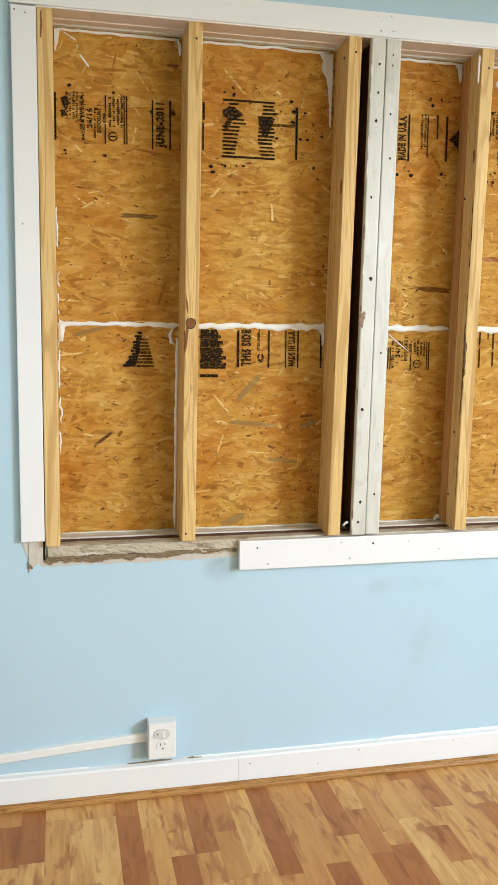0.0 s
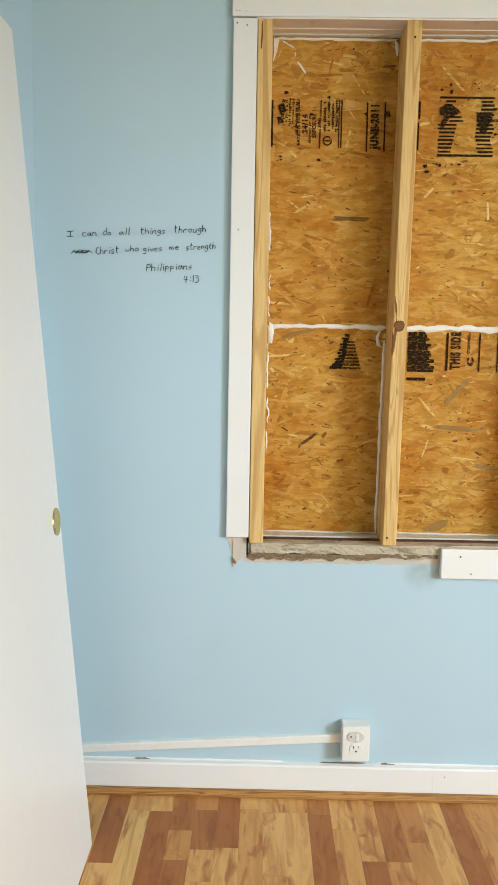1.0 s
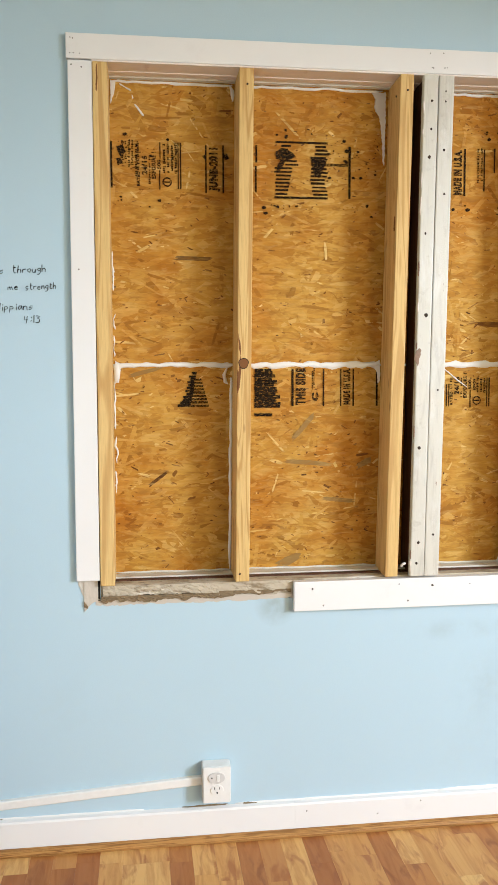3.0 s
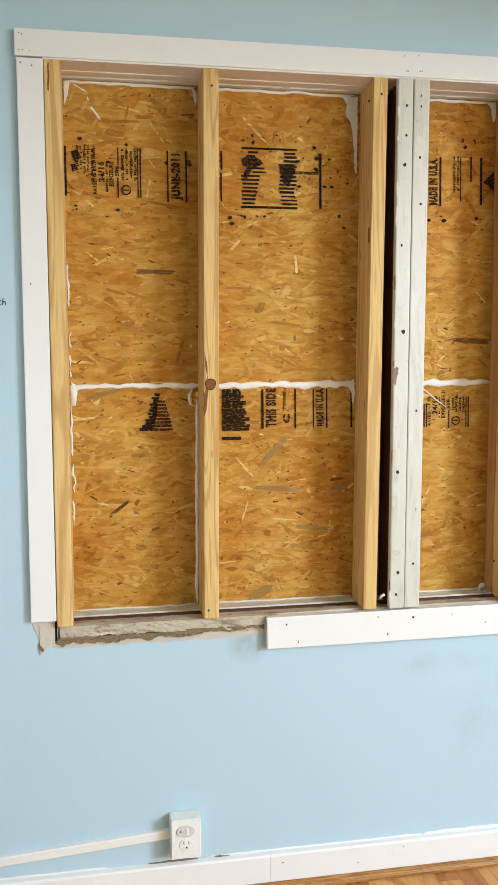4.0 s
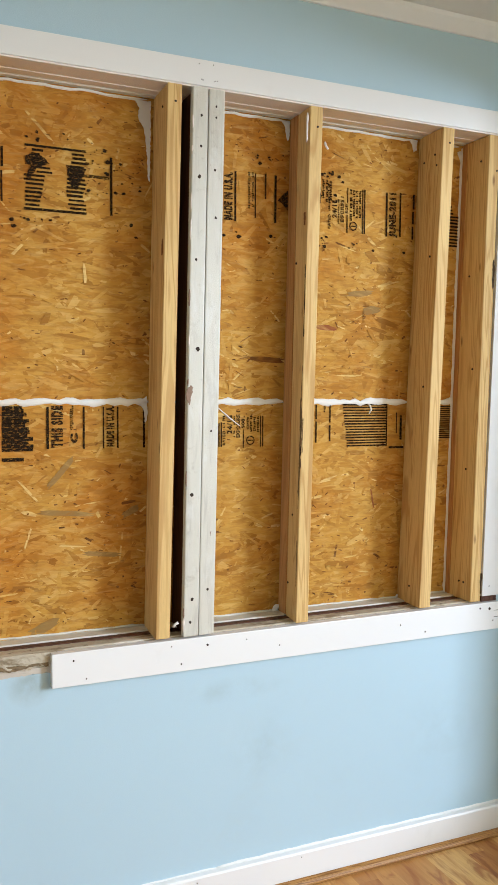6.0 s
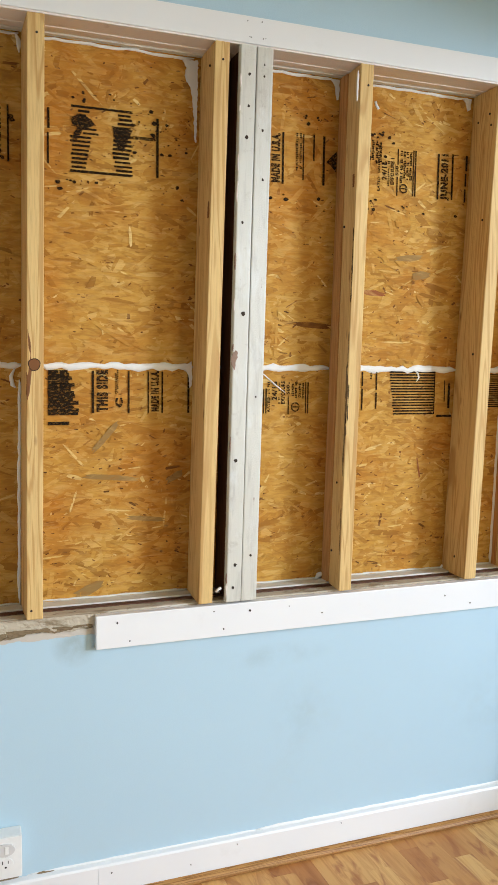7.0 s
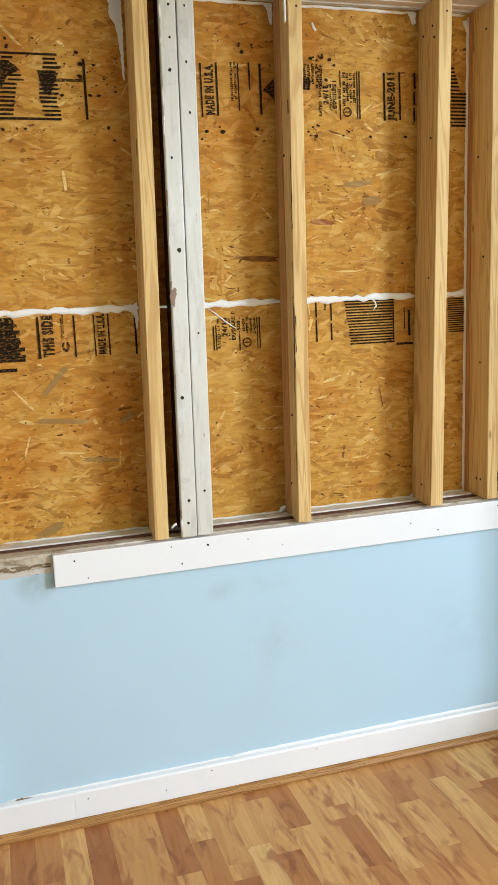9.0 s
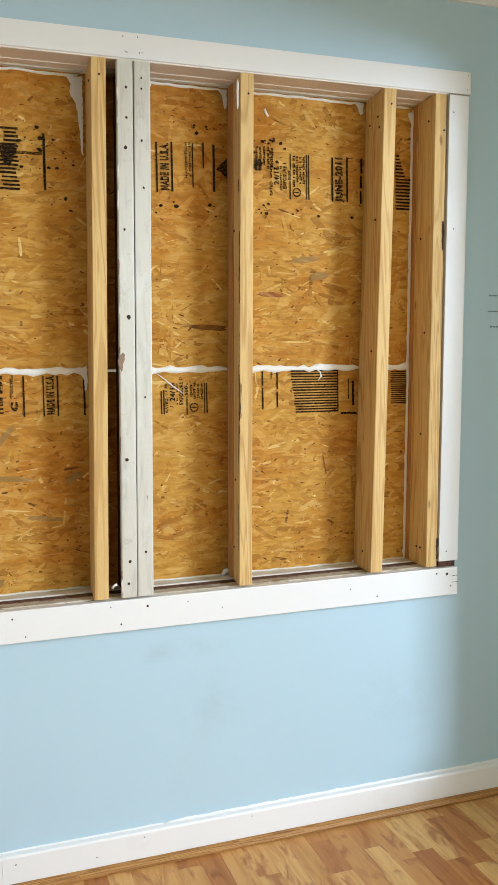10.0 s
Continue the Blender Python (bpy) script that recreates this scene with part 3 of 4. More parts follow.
def grade_stamp(parent, x, z, top, seed):
    """The grading stamp, read from below to above; x, z: the foot of its large figures; top: where it is cut off."""
    bars = [(0.0930, 0.0955, -0.034, top), (0.0990, 0.1022, -0.034, top), (0.0450, 0.0480, -0.036, 0.012), (0.0465, 0.0490, 0.042, min(top, 0.083))]
    if parent is lower:
        bars += [(-0.0230, -0.0200, -0.033, 0.028), (-0.0165, -0.0135, -0.033, 0.030)]
    ink_bars(parent, "stamp_bar", [(x + a, x + b, z + c, z + d) for a, b, c, d in bars])
    for text, a, b, c, d in (("RATED", -0.0120, -0.0040, -0.029, 0.008), ("24/16", 0.0, 0.0150, 0.0, 0.048), ("EXPOSURE 1", 0.0255, 0.0365, -0.0095, 0.058), ("500", 0.0400, 0.0495, 0.0145, 0.039)):
        lettering("stamp_text", text, x + a, x + b, z + c, z + d, INK_Y, INK, parent, True, 0.05)
    small_print(parent, x - 0.0120, x - 0.0105, z + 0.012, z + top, seed)
    small_print(parent, x + 0.0180, x + 0.0190, z - 0.024, z + min(top, 0.05), seed + 1, 0.0060)
    small_print(parent, x + 0.0545, x + 0.0885, z - 0.003, z + top * 0.95, seed + 2, 0.0092)
    ring(parent, x + 0.0655, z - 0.017, 0.0122)


grade_stamp(U, 0.7160, 1.7560, 0.083, 31)
grade_stamp(U, 1.8600, 1.7550, 0.083, 41)
grade_stamp(L, 1.5625, 1.1855, 0.046, 51)


def stripes(parent, x0, x1, z0, z1, count, seed, shape, fill=1.0, mat=None):
    """A striped emblem: level bars whose ends follow an outline."""
    rnd = random.Random(seed)
    step = (z1 - z0) / count
    for k in range(count):
        z = z0 + k * step
        for a, b in shape(k / (count - 1)):
            part("stamp_stripe", slab(x0 + (x1 - x0) * (a + rnd.uniform(-0.015, 0.015)), x0 + (x1 - x0) * b, INK_Y, INK_Y + 0.0008, z, z + step * fill * rnd.uniform(0.45, 0.62)), mat or INK, parent)


def emblem(f):
    """Two ragged columns of stripes between a bar above and a bar below."""
    if f < 0.03 or f > 0.97:
        return [(0.0, 1.0)]
    left = (0.0, 0.22 + 0.2 * f) if f < 0.55 else (0.16 - 0.05 * math.sin(f * 9), 0.34 + 0.10 * math.sin(f * 13))
    return [left, (0.74 - 0.06 * math.sin(f * 4), 0.97 + 0.03 * math.sin(f * 17))]


stripes(U, 1.064, 1.205, 1.704, 1.856, 16, 1, emblem)
part("stamp_stripe", slab(1.16, 1.26, INK_Y, INK_Y + 0.0008, 1.790, 1.797), FAINT, U)
stripes(U, 2.224, 2.281, 1.707, 1.861, 17, 2, lambda f: [(0.0, 0.2 + 0.8 * (1 - f)) if f > 0.6 else (0.0, 1.0)])
ink_bars(L, "stamp_bar", [(2.073, 2.0755, 1.180, 1.238), (2.085, 2.092, 1.162, 1.230), (2.050, 2.099, 1.138, 1.144), (2.0405, 2.0435, 1.146, 1.262)])
stripes(L, 1.900, 2.041, 1.146, 1.265, 16, 3, lambda f: [(0.12 * (1 - f), 1.0)])
stripes(L, 1.008, 1.078, 1.153, 1.258, 13, 4, lambda f: [(0.0, 0.98 - 0.3 * f + 0.09 * math.sin(f * 31))], 2.0, MOTTLED)
stripes(L, 0.802, 0.885, 1.157, 1.250, 12, 8, lambda f: [(0.02 + 0.42 * f ** 0.6 + 0.04 * math.sin(f * 40), 0.42 + 0.2 * f)], 1.5, MOTTLED)
stripes(L, 0.832, 0.885, 1.157, 1.235, 9, 9, lambda f: [(0.1, 1.0 - 0.35 * f)], 1.3, FAINT)
stripes(L, 2.208, 2.262, 1.164, 1.259, 16, 6, lambda f: [(0.0, 1.0)])


def blot(parent, name, outline, seed):
    """A solid ink blot from its outline (x, z)."""
    rnd = random.Random(seed)
    bm = bmesh.new()
    ring_pts = []
    for (xa, za), (xb, zb) in zip(outline, outline[1:] + outline[:1]):
        for f in (0.0, 0.34, 0.67):
            ring_pts.append((xa + (xb - xa) * f + rnd.uniform(-1, 1) * 0.0015, za + (zb - za) * f + rnd.uniform(-1, 1) * 0.0015))
    bm.faces.new([bm.verts.new((x, INK_Y - 0.0003, z)) for x, z in ring_pts])
    part(name, bm, INK, parent)


blot(L, "ink_blot", [(0.802, 1.157), (0.832, 1.158), (0.846, 1.20), (0.848, 1.235), (0.84, 1.24), (0.836, 1.20)], 1)
blot(U, "ink_blot", [(0.651, 1.825), (0.668, 1.832), (0.677, 1.812), (0.664, 1.80)], 2)
blot(U, "ink_blot", [(0.652, 1.795), (0.664, 1.798), (0.666, 1.785), (0.655, 1.776)], 3)
blot(U, "ink_blot", [(1.700, 1.786), (1.728, 1.812), (1.730, 1.762)], 4)
blot(U, "ink_blot", [(1.805, 1.818), (1.825, 1.82), (1.822, 1.788), (1.806, 1.79)], 5)
blot(U, "ink_blot", [(1.066, 1.824), (1.085, 1.834), (1.108, 1.824), (1.120, 1.812), (1.092, 1.800), (1.078, 1.778), (1.066, 1.762), (1.069, 1.785), (1.078, 1.803), (1.066, 1.806)], 6)
blot(U, "ink_blot", [(1.158, 1.815), (1.19, 1.812), (1.206, 1.809), (1.196, 1.792), (1.182, 1.758), (1.168, 1.768), (1.163, 1.79)], 7)
blot(U, "ink_blot", [(0.872, 1.806), (0.880, 1.812), (0.885, 1.806), (0.881, 1.799)], 8)
blot(U, "ink_blot", [(0.925, 1.812), (0.936, 1.816), (0.943, 1.803), (0.931, 1.799)], 9)


def speckles(parent, x0, x1, z0, z1, count, seed):
    """Splashed ink specks on a sheet, one mesh."""
    rnd = random.Random(seed)
    bm = bmesh.new()
    for _ in range(count):
        x, z, r = rnd.uniform(x0, x1), rnd.uniform(z0, z1), 0.0012 + 0.0042 * rnd.random() ** 3
        n = 7
        bm.faces.new([bm.verts.new((x + r * rnd.uniform(0.7, 1.5) * math.cos(k * 2 * math.pi / n), INK_Y - 0.0002 * rnd.random(), z + r * rnd.uniform(0.6, 1.1) * math.sin(k * 2 * math.pi / n))) for k in range(n)])
    tagged(part("ink_spatter", bm, DAUB, parent), kind="stuff")


speckles(U, 1.02, 1.34, 1.655, 1.69, 20, 1)
speckles(U, 1.20, 1.34, 1.75, 1.87, 55, 2)
speckles(U, 1.03, 1.24, 1.86, 1.885, 8, 3)
speckles(U, 1.53, 1.72, 1.66, 1.70, 20, 4)
speckles(U, 1.60, 1.72, 1.86, 1.90, 16, 5)
speckles(U, 1.80, 2.12, 1.675, 1.705, 22, 6)
speckles(U, 1.79, 1.90, 1.79, 1.875, 40, 7)
speckles(U, 0.64, 0.88, 1.67, 1.70, 7, 8)
speckles(U, 0.64, 0.84, 1.80, 1.86, 16, 9)

# ---- studs ----
def wane(parent, x, y, z0, z1, width, seed, mat=None):
    """A strip of dark bark left on a stud's edge."""
    part("bark_edge", ragged_strip(line((x, z0), (x + 0.0202 * (z1 - z0), z1), 22), width, y - 0.0012, y + 0.001, seed, 0.7), mat or BARK, parent, "dark strip along the grain")


def stud(xb, xt, width, y0, nails, z0=0.7095, z1=1.9945, label="bare yellow pine stud standing in the opening", skew=(0.0, 0.0)):
    """skew: how far the stud's back stands off to the east, at its foot and at its head."""
    bm = slab(xb, xb + width, y0, SHEET - 0.001, z0, z1, 0.0, xt - xb)
    for v in bm.verts:
        if v.co.y > y0 + 0.01:
            v.co.x += skew[1] if v.co.z > 1.5 else skew[0]
    bmesh.ops.bevel(bm, geom=bm.edges[:], offset=0.003, segments=3, affect="EDGES", profile=0.6)
    ob = thing("wall_stud", bm, STUD, label, "stud", "studs in the opening")
    for f, z in nails:
        x = xb + (xt - xb) * (z - z0) / (z1 - z0) + f * width
        part("nail_head", disc(x, y0 - 0.0007, z, 0.0028, 0.004, 8), NAIL, ob)
    return ob


def side_nails(ob, xb, xt, spots, skew=(0.0, 0.0)):
    """Nail heads in a stud's west face: (y, z)."""
    for y, z in spots:
        f = (z - 0.7095) / (1.9945 - 0.7095)
        x = xb + (xt - xb) * f + (skew[0] + (skew[1] - skew[0]) * f) * (y - 2.385) / 0.117
        bm = bmesh.new()
        bmesh.ops.create_cone(bm, cap_ends=True, segments=8, radius1=0.003, radius2=0.003, depth=0.003, matrix=Matrix.Translation((x - 0.0003, y, z)) @ Matrix.Rotation(radians(90), 4, "Y"))
        part("nail_head", bm, NAIL, ob)


s1 = stud(0.599, 0.601, 0.036, 2.386, [])
s2 = stud(0.942, 0.958, 0.036, 2.386, [(0.55, 1.955), (0.3, 0.73)], label="bare yellow pine stud with dark knot at mid height")
s3 = stud(1.337, 1.366, 0.035, 2.384, [(0.55, 1.955)], skew=(0.007, 0.003))
s4 = stud(1.707, 1.733, 0.035, 2.386, [(0.6, 1.945)], label="bare pine stud with dark bark along one edge", skew=(0.014, 0.008))
s5 = stud(2.082, 2.130, 0.036, 2.386, [(0.6, 1.955)], skew=(0.005, 0.004))
s6 = stud(2.254, 2.284, 0.034, 2.387, [(0.8, 1.90)])
for name, rad, y, mat, label in (("knot", 0.0130, 2.3853, BARK, "dark rim of a round knot"), ("knot_heart", 0.0112, 2.3849, KNOT, "reddish-brown heart of the knot")):
    bm = disc(0.965, y, 1.270, rad, 0.004, 22)
    for v in bm.verts:
        turn = math.atan2(v.co.z - 1.270, v.co.x - 0.965)
        v.co.x += (v.co.x - 0.965) * 0.08 * math.sin(3 * turn)
        v.co.z += (v.co.z - 1.270) * (0.10 + 0.06 * math.sin(2 * turn + 1))
    part(name, bm, mat, s2, label)
part("knot_streak", ragged_strip([(0.9500, 1.195), (0.9515, 1.21), (0.954, 1.23), (0.956, 1.25), (0.957, 1.27), (0.957, 1.29), (0.956, 1.31), (0.954, 1.33), (0.952, 1.345)], 0.011, 2.3853, 2.3875, 3, 0.5), KNOT, s2, "reddish streak beside the knot")
def side_strip(parent, xb, xt, skew, y, z0, z1, width, seed, mat, label):
    """A ragged strip of bark on a stud's west face, round the line at depth y."""
    bm = ragged_strip(line((y, z0), (y + 0.001, z1), 24), width, -0.0010, 0.0008, seed, 0.8)
    for v in bm.verts:
        out, y1 = v.co.y, v.co.x
        f = (v.co.z - 0.7095) / 1.285
        v.co.x = xb + (xt - xb) * f + (skew[0] + (skew[1] - skew[0]) * f) * (y1 - 2.386) / 0.116 + out
        v.co.y = y1
    part("knot" if mat is KNOT else "bark_edge", bm, mat, parent, label)


for k, (z0, z1, y, w, mat) in enumerate(((1.00, 1.12, 2.394, 0.008, WEATHERED), (1.10, 1.28, 2.392, 0.011, WEATHERED), (1.13, 1.26, 2.391, 0.006, BARK), (1.27, 1.36, 2.390, 0.005, WEATHERED), (1.43, 1.61, 2.3895, 0.0042, BARK), (0.80, 0.92, 2.393, 0.005, WEATHERED))):
    side_strip(s4, 1.707, 1.733, (0.014, 0.008), y, z0, z1, w, 4 + k, mat, "dark weathered bark along the edge")
side_strip(s4, 1.707, 1.733, (0.014, 0.008), 2.404, 1.708, 1.740, 0.010, 21, KNOT, "dark oval knot")
side_strip(s3, 1.337, 1.366, (0.007, 0.003), 2.402, 1.608, 1.645, 0.011, 22, KNOT, "dark oval knot")
wane(s4, 1.7105 + 0.0202 * 0.42, 2.386, 1.14, 1.23, 0.003, 9)
for ob, xb, xt, skew, y in ((s4, 1.707, 1.733, (0.014, 0.008), 2.460), (s6, 2.254, 2.284, (0.0, 0.0), 2.481)):
    a, b = (xb + skew[0] * (y - 2.386) / 0.116 - 0.0035, xt + skew[1] * (y - 2.386) / 0.116 - 0.0035)
    thing("jamb_strip", slab(a, a + 0.006, y, SHEET - 0.003, 0.7145, 1.9925, 0.001, b - a), RED_WOOD, "reddish-brown old jamb strip behind the stud", "trim", kind="structure")
wane(s6, 2.305, 2.387, 1.58, 1.66, 0.007, 6)
wane(s6, 2.288, 2.387, 0.73, 0.79, 0.006, 7)
wane(s1, 0.6105, 2.386, 1.925, 1.988, 0.004, 10, KNOT)
side_nails(s3, 1.337, 1.366, [(2.42, 1.95)], (0.007, 0.003))
side_nails(s4, 1.707, 1.733, [(2.45, 1.62), (2.43, 0.98), (2.45, 0.80)], (0.014, 0.008))
side_nails(s5, 2.082, 2.130, [(2.42, 1.93), (2.41, 1.90), (2.47, 1.92), (2.42, 1.66), (2.42, 1.31), (2.44, 0.76)], (0.005, 0.004))
side_nails(s6, 2.254, 2.284, [(2.42, 1.93), (2.45, 1.62), (2.42, 1.36), (2.43, 1.08), (2.42, 0.76), (2.44, 0.76)])

# ---- sealing foam and caulk ----
def bead(points, width, seed, out=0.006, y=SHEET - 0.002, wob=0.35, mat=None, label="squeezed white sealing foam on the sheathing", name="foam_bead"):
    out *= 0.7
    return thing(name, ragged_strip(points, width, y - out, y + 0.001, seed, wob), mat or FOAM, label, "foam", "foam beads", smooth=True)


def wavy(a, b, n, amp, seed):
    rnd = random.Random(seed)
    return [(x + rnd.uniform(-amp, amp) * (abs(b[1] - a[1]) > abs(b[0] - a[0])), z + rnd.uniform(-amp, amp) * (abs(b[0] - a[0]) > abs(b[1] - a[1]))) for x, z in line(a, b, n)]


BAYS = ((0.640, 0.952), (0.990, 1.352), (1.498, 1.720), (1.757, 2.107), (2.143, 2.268))
for k, (a, b) in enumerate(BAYS):
    bead(wavy((a, SEAM), (b, SEAM + 0.001), max(8, int((b - a) / 0.016)), 0.0018, k), 0.0125 if k == 0 else 0.0165, 20 + k, wob=0.55)
    bead(wavy((a - 0.01, Z0 + 0.009), (b, Z0 + 0.008), max(8, int((b - a) / 0.02)), 0.0012, 40 + k), 0.005, 50 + k, 0.004, mat=OLD_WHITE)
    bead(wavy((a, Z1 - 0.009), (b, Z1 - 0.009), max(8, int((b - a) / 0.02)), 0.0018, 60 + k), 0.007, 70 + k, 0.005)
bead([(0.645, SEAM + 0.004), (0.646, SEAM - 0.014), (0.643, SEAM - 0.045)], 0.016, 90, 0.008)
bead([(0.935, SEAM - 0.006), (0.926, SEAM - 0.025), (0.929, SEAM - 0.045), (0.936, SEAM - 0.05)], 0.010, 91, 0.010)
for k, (za, zb) in enumerate(((1.99, 1.945), (1.40, 1.36), (1.08, 1.01))):
    bead(wavy((0.641, za), (0.642, zb), 6, 0.003, 92 + k), 0.0055, 92 + k, 0.003, wob=0.9)
for k, (za, zb) in enumerate(((1.56, 1.46), (1.345, 1.29), (1.235, 1.10), (0.99, 0.93))):
    bead(wavy((0.6385, za), (0.639, zb), 14, 0.001, 192 + k), 0.0045, 192 + k, 0.0025, wob=1.1)
bead(wavy((0.939, 0.715), (0.945, 1.235), 30, 0.001, 93), 0.008, 93, 0.006)
bead([(0.945, 1.988), (0.950, 1.975), (0.952, 1.962), (0.953, 1.948)], 0.010, 94, 0.006)
def smear(outline, seed, y=SHEET - 0.002, out=0.003):
    """A flat torn patch of foam from its outline (x, z), its front a little smaller than its back."""
    rnd = random.Random(seed)
    pts = []
    for (xa, za), (xb, zb) in zip(outline, outline[1:] + outline[:1]):
        n = max(2, int(math.hypot(xb - xa, zb - za) / 0.005))
        pts += [(xa + (xb - xa) * k / n + rnd.uniform(-1, 1) * 0.0013, za + (zb - za) * k / n + rnd.uniform(-1, 1) * 0.0013) for k in range(n)]
    cx, cz = sum(p[0] for p in pts) / len(pts), sum(p[1] for p in pts) / len(pts)
    bm = bmesh.new()
    back = [bm.verts.new((x, y + 0.001, z)) for x, z in pts]
    front = [bm.verts.new((x + (cx - x) * 0.08, y - out, z + (cz - z) * 0.03)) for x, z in pts]
    for k in range(len(pts)):
        n = (k + 1) % len(pts)
        bm.faces.new((back[k], back[n], front[n], front[k]))
    bm.faces.new(front)
    return thing("foam_smear", bm, FOAM, "flat torn smear of white foam on the sheathing", "foam", "foam beads")


smear([(1.322, 1.986), (1.362, 1.986), (1.360, 1.86), (1.358, 1.795), (1.3545, 1.80), (1.3525, 1.85), (1.349, 1.895), (1.344, 1.922), (1.336, 1.932), (1.330, 1.948), (1.333, 1.966)], 1)
smear([(0.639, 1.988), (0.653, 1.988), (0.651, 1.968), (0.645, 1.945), (0.640, 1.930)], 2)
smear([(1.500, 1.988), (1.534, 1.986), (1.530, 1.974), (1.516, 1.972), (1.506, 1.962), (1.501, 1.968)], 3)
smear([(1.709, 1.988), (1.733, 1.988), (1.732, 1.95), (1.727, 1.938), (1.722, 1.955), (1.718, 1.975)], 4)
smear([(2.099, 1.988), (2.126, 1.988), (2.124, 1.962), (2.116, 1.957), (2.110, 1.972)], 5)
smear([(0.640, SEAM + 0.012), (0.652, SEAM + 0.006), (0.662, SEAM - 0.004), (0.650, SEAM - 0.014), (0.645, SEAM - 0.040), (0.640, SEAM - 0.05)], 6)
smear([(1.337, SEAM + 0.008), (1.352, SEAM + 0.014), (1.352, SEAM - 0.045), (1.346, SEAM - 0.05), (1.343, SEAM - 0.02), (1.334, SEAM - 0.006)], 7)
smear([(1.494, SEAM + 0.022), (1.500, SEAM + 0.010), (1.532, SEAM + 0.006), (1.530, SEAM - 0.008), (1.512, SEAM - 0.014), (1.500, SEAM - 0.028), (1.494, SEAM - 0.02)], 8)
smear([(2.250, SEAM + 0.012), (2.266, SEAM + 0.014), (2.266, SEAM - 0.022), (2.258, SEAM - 0.012)], 9)
bead([(1.508, 1.985), (1.515, 1.975), (1.53, 1.975)], 0.016, 96, 0.006)
bead([(1.720, 1.988), (1.726, 1.975), (1.728, 1.955), (1.729, 1.94)], 0.012, 97, 0.006)
bead([(2.110, 1.988), (2.116, 1.975), (2.119, 1.962)], 0.012, 98, 0.008)
bead(wavy((2.2490, 0.715), (2.2785, 1.985), 60, 0.0008, 99), 0.0085, 99, 0.007)
bead([(2.268, 1.975), (2.275, 1.960), (2.281, 1.945)], 0.012, 100, 0.006)
bead(line((0.662, 1.982), (0.692, 1.965), 8), 0.005, 101, 0.003, wob=0.9)
bead(line((0.694, 1.955), (0.697, 1.945), 4), 0.0035, 111, 0.003, wob=0.9)
bead(line((0.700, 1.932), (0.724, 1.904), 9), 0.005, 121, 0.003, wob=0.9)
bead([(1.520, SEAM - 0.002), (1.545, SEAM - 0.02), (1.57, SEAM - 0.04), (1.60, SEAM - 0.062)], 0.004, 102, 0.004)
bead([(1.975, SEAM), (1.988, SEAM - 0.010), (1.992, SEAM - 0.022), (1.984, SEAM - 0.032)], 0.006, 103, 0.006)
bead([(1.838, 1.950), (1.842, 1.94), (1.848, 1.932)], 0.007, 104, 0.003, wob=0.9)
bead([(2.080, 0.713), (2.088, 0.720), (2.096, 0.724), (2.101, 0.729)], 0.012, 105, 0.010, wob=0.8)
bead([(1.696, 0.713), (1.704, 0.720), (1.712, 0.724), (1.717, 0.729)], 0.011, 106, 0.010, wob=0.8)
bead(line((1.7235, 1.905), (1.7255, 1.976), 8), 0.006, 107, 0.0022, 2.3865, 0.5, label="smear of white foam on the stud")
bead([(1.381, 0.735), (1.386, 0.742), (1.393, 0.745)], 0.008, 108, 0.006, 2.386, label="curled scrap of white paint in the gap")

# flaking edge of the mullion post
rnd = random.Random(5)
for k in range(14):
    z = 0.72 + 1.25 * rnd.random()
    part("paint_chip", ragged_strip(line((on_post(z, 1.4042), z), (on_post(z, 1.4047), z + rnd.uniform(0.01, 0.04)), 4), 0.004, 2.3775, 2.381, k, 0.8), PRIMER if k % 3 else BARE, post_l)
part("bare_patch", ragged_strip(line((1.4175, 1.262), (1.4215, 1.308), 9), 0.012, 2.3782, 2.380, 4, 0.8), BARE, post_l, "chipped spot of bare wood")

for z in (0.680, 0.6615):
    part("split", slab(2.334, 2.3525, FACE - 0.0064, FACE - 0.005, z, z + 0.0012), NAIL, apron, "dark split in the board's end")

# ---- broken plaster under the opening ----
def ragged_face(name, mat, x0, x1, top, low, y, seed, amp, rough, label, parent=None):
    """A thin crumbling patch: its lower edge and its face are uneven. top and low give z at x."""
    bm = bmesh.new()
    n, rows = max(6, int((x1 - x0) / 0.006)), 6
    grid = []
    for k in range(n + 1):
        x = x0 + (x1 - x0) * k / n
        cut = amp * noise.noise((x * 40, seed, 0)) + amp * 0.7 * noise.noise((x * 140, seed, 1))
        a, b = top(x), low(x) + cut
        grid.append([bm.verts.new((x, y - rough * (0.5 + 0.5 * noise.noise((x * 90, seed, r * 0.8))), a + (b - a) * r / rows)) for r in range(rows + 1)])
    back = [[bm.verts.new((c[r].co.x, WALL + 0.004, c[r].co.z)) for r in (0, rows)] for c in grid]
    for c, d in zip(grid, grid[1:]):
        for r in range(rows):
            bm.faces.new((c[r], c[r + 1], d[r + 1], d[r]))
    for k in range(n):
        bm.faces.new((grid[k][rows], back[k][1], back[k + 1][1], grid[k + 1][rows]))
        bm.faces.new((grid[k][0], back[k][0], back[k + 1][0], grid[k + 1][0]))
    return thing(name, bm, mat, label, "plaster", kind="structure")


PAPER = painted("torn_tan_wallboard_paper", (0.56, 0.50, 0.42), (0.36, 0.29, 0.21), 0.9, 30.0, 0.5, 0.6)
CRUMBS = painted("dark_crumbling_plaster", (0.22, 0.155, 0.085), (0.07, 0.05, 0.03), 0.95, 60.0, 0.9, 1.0)
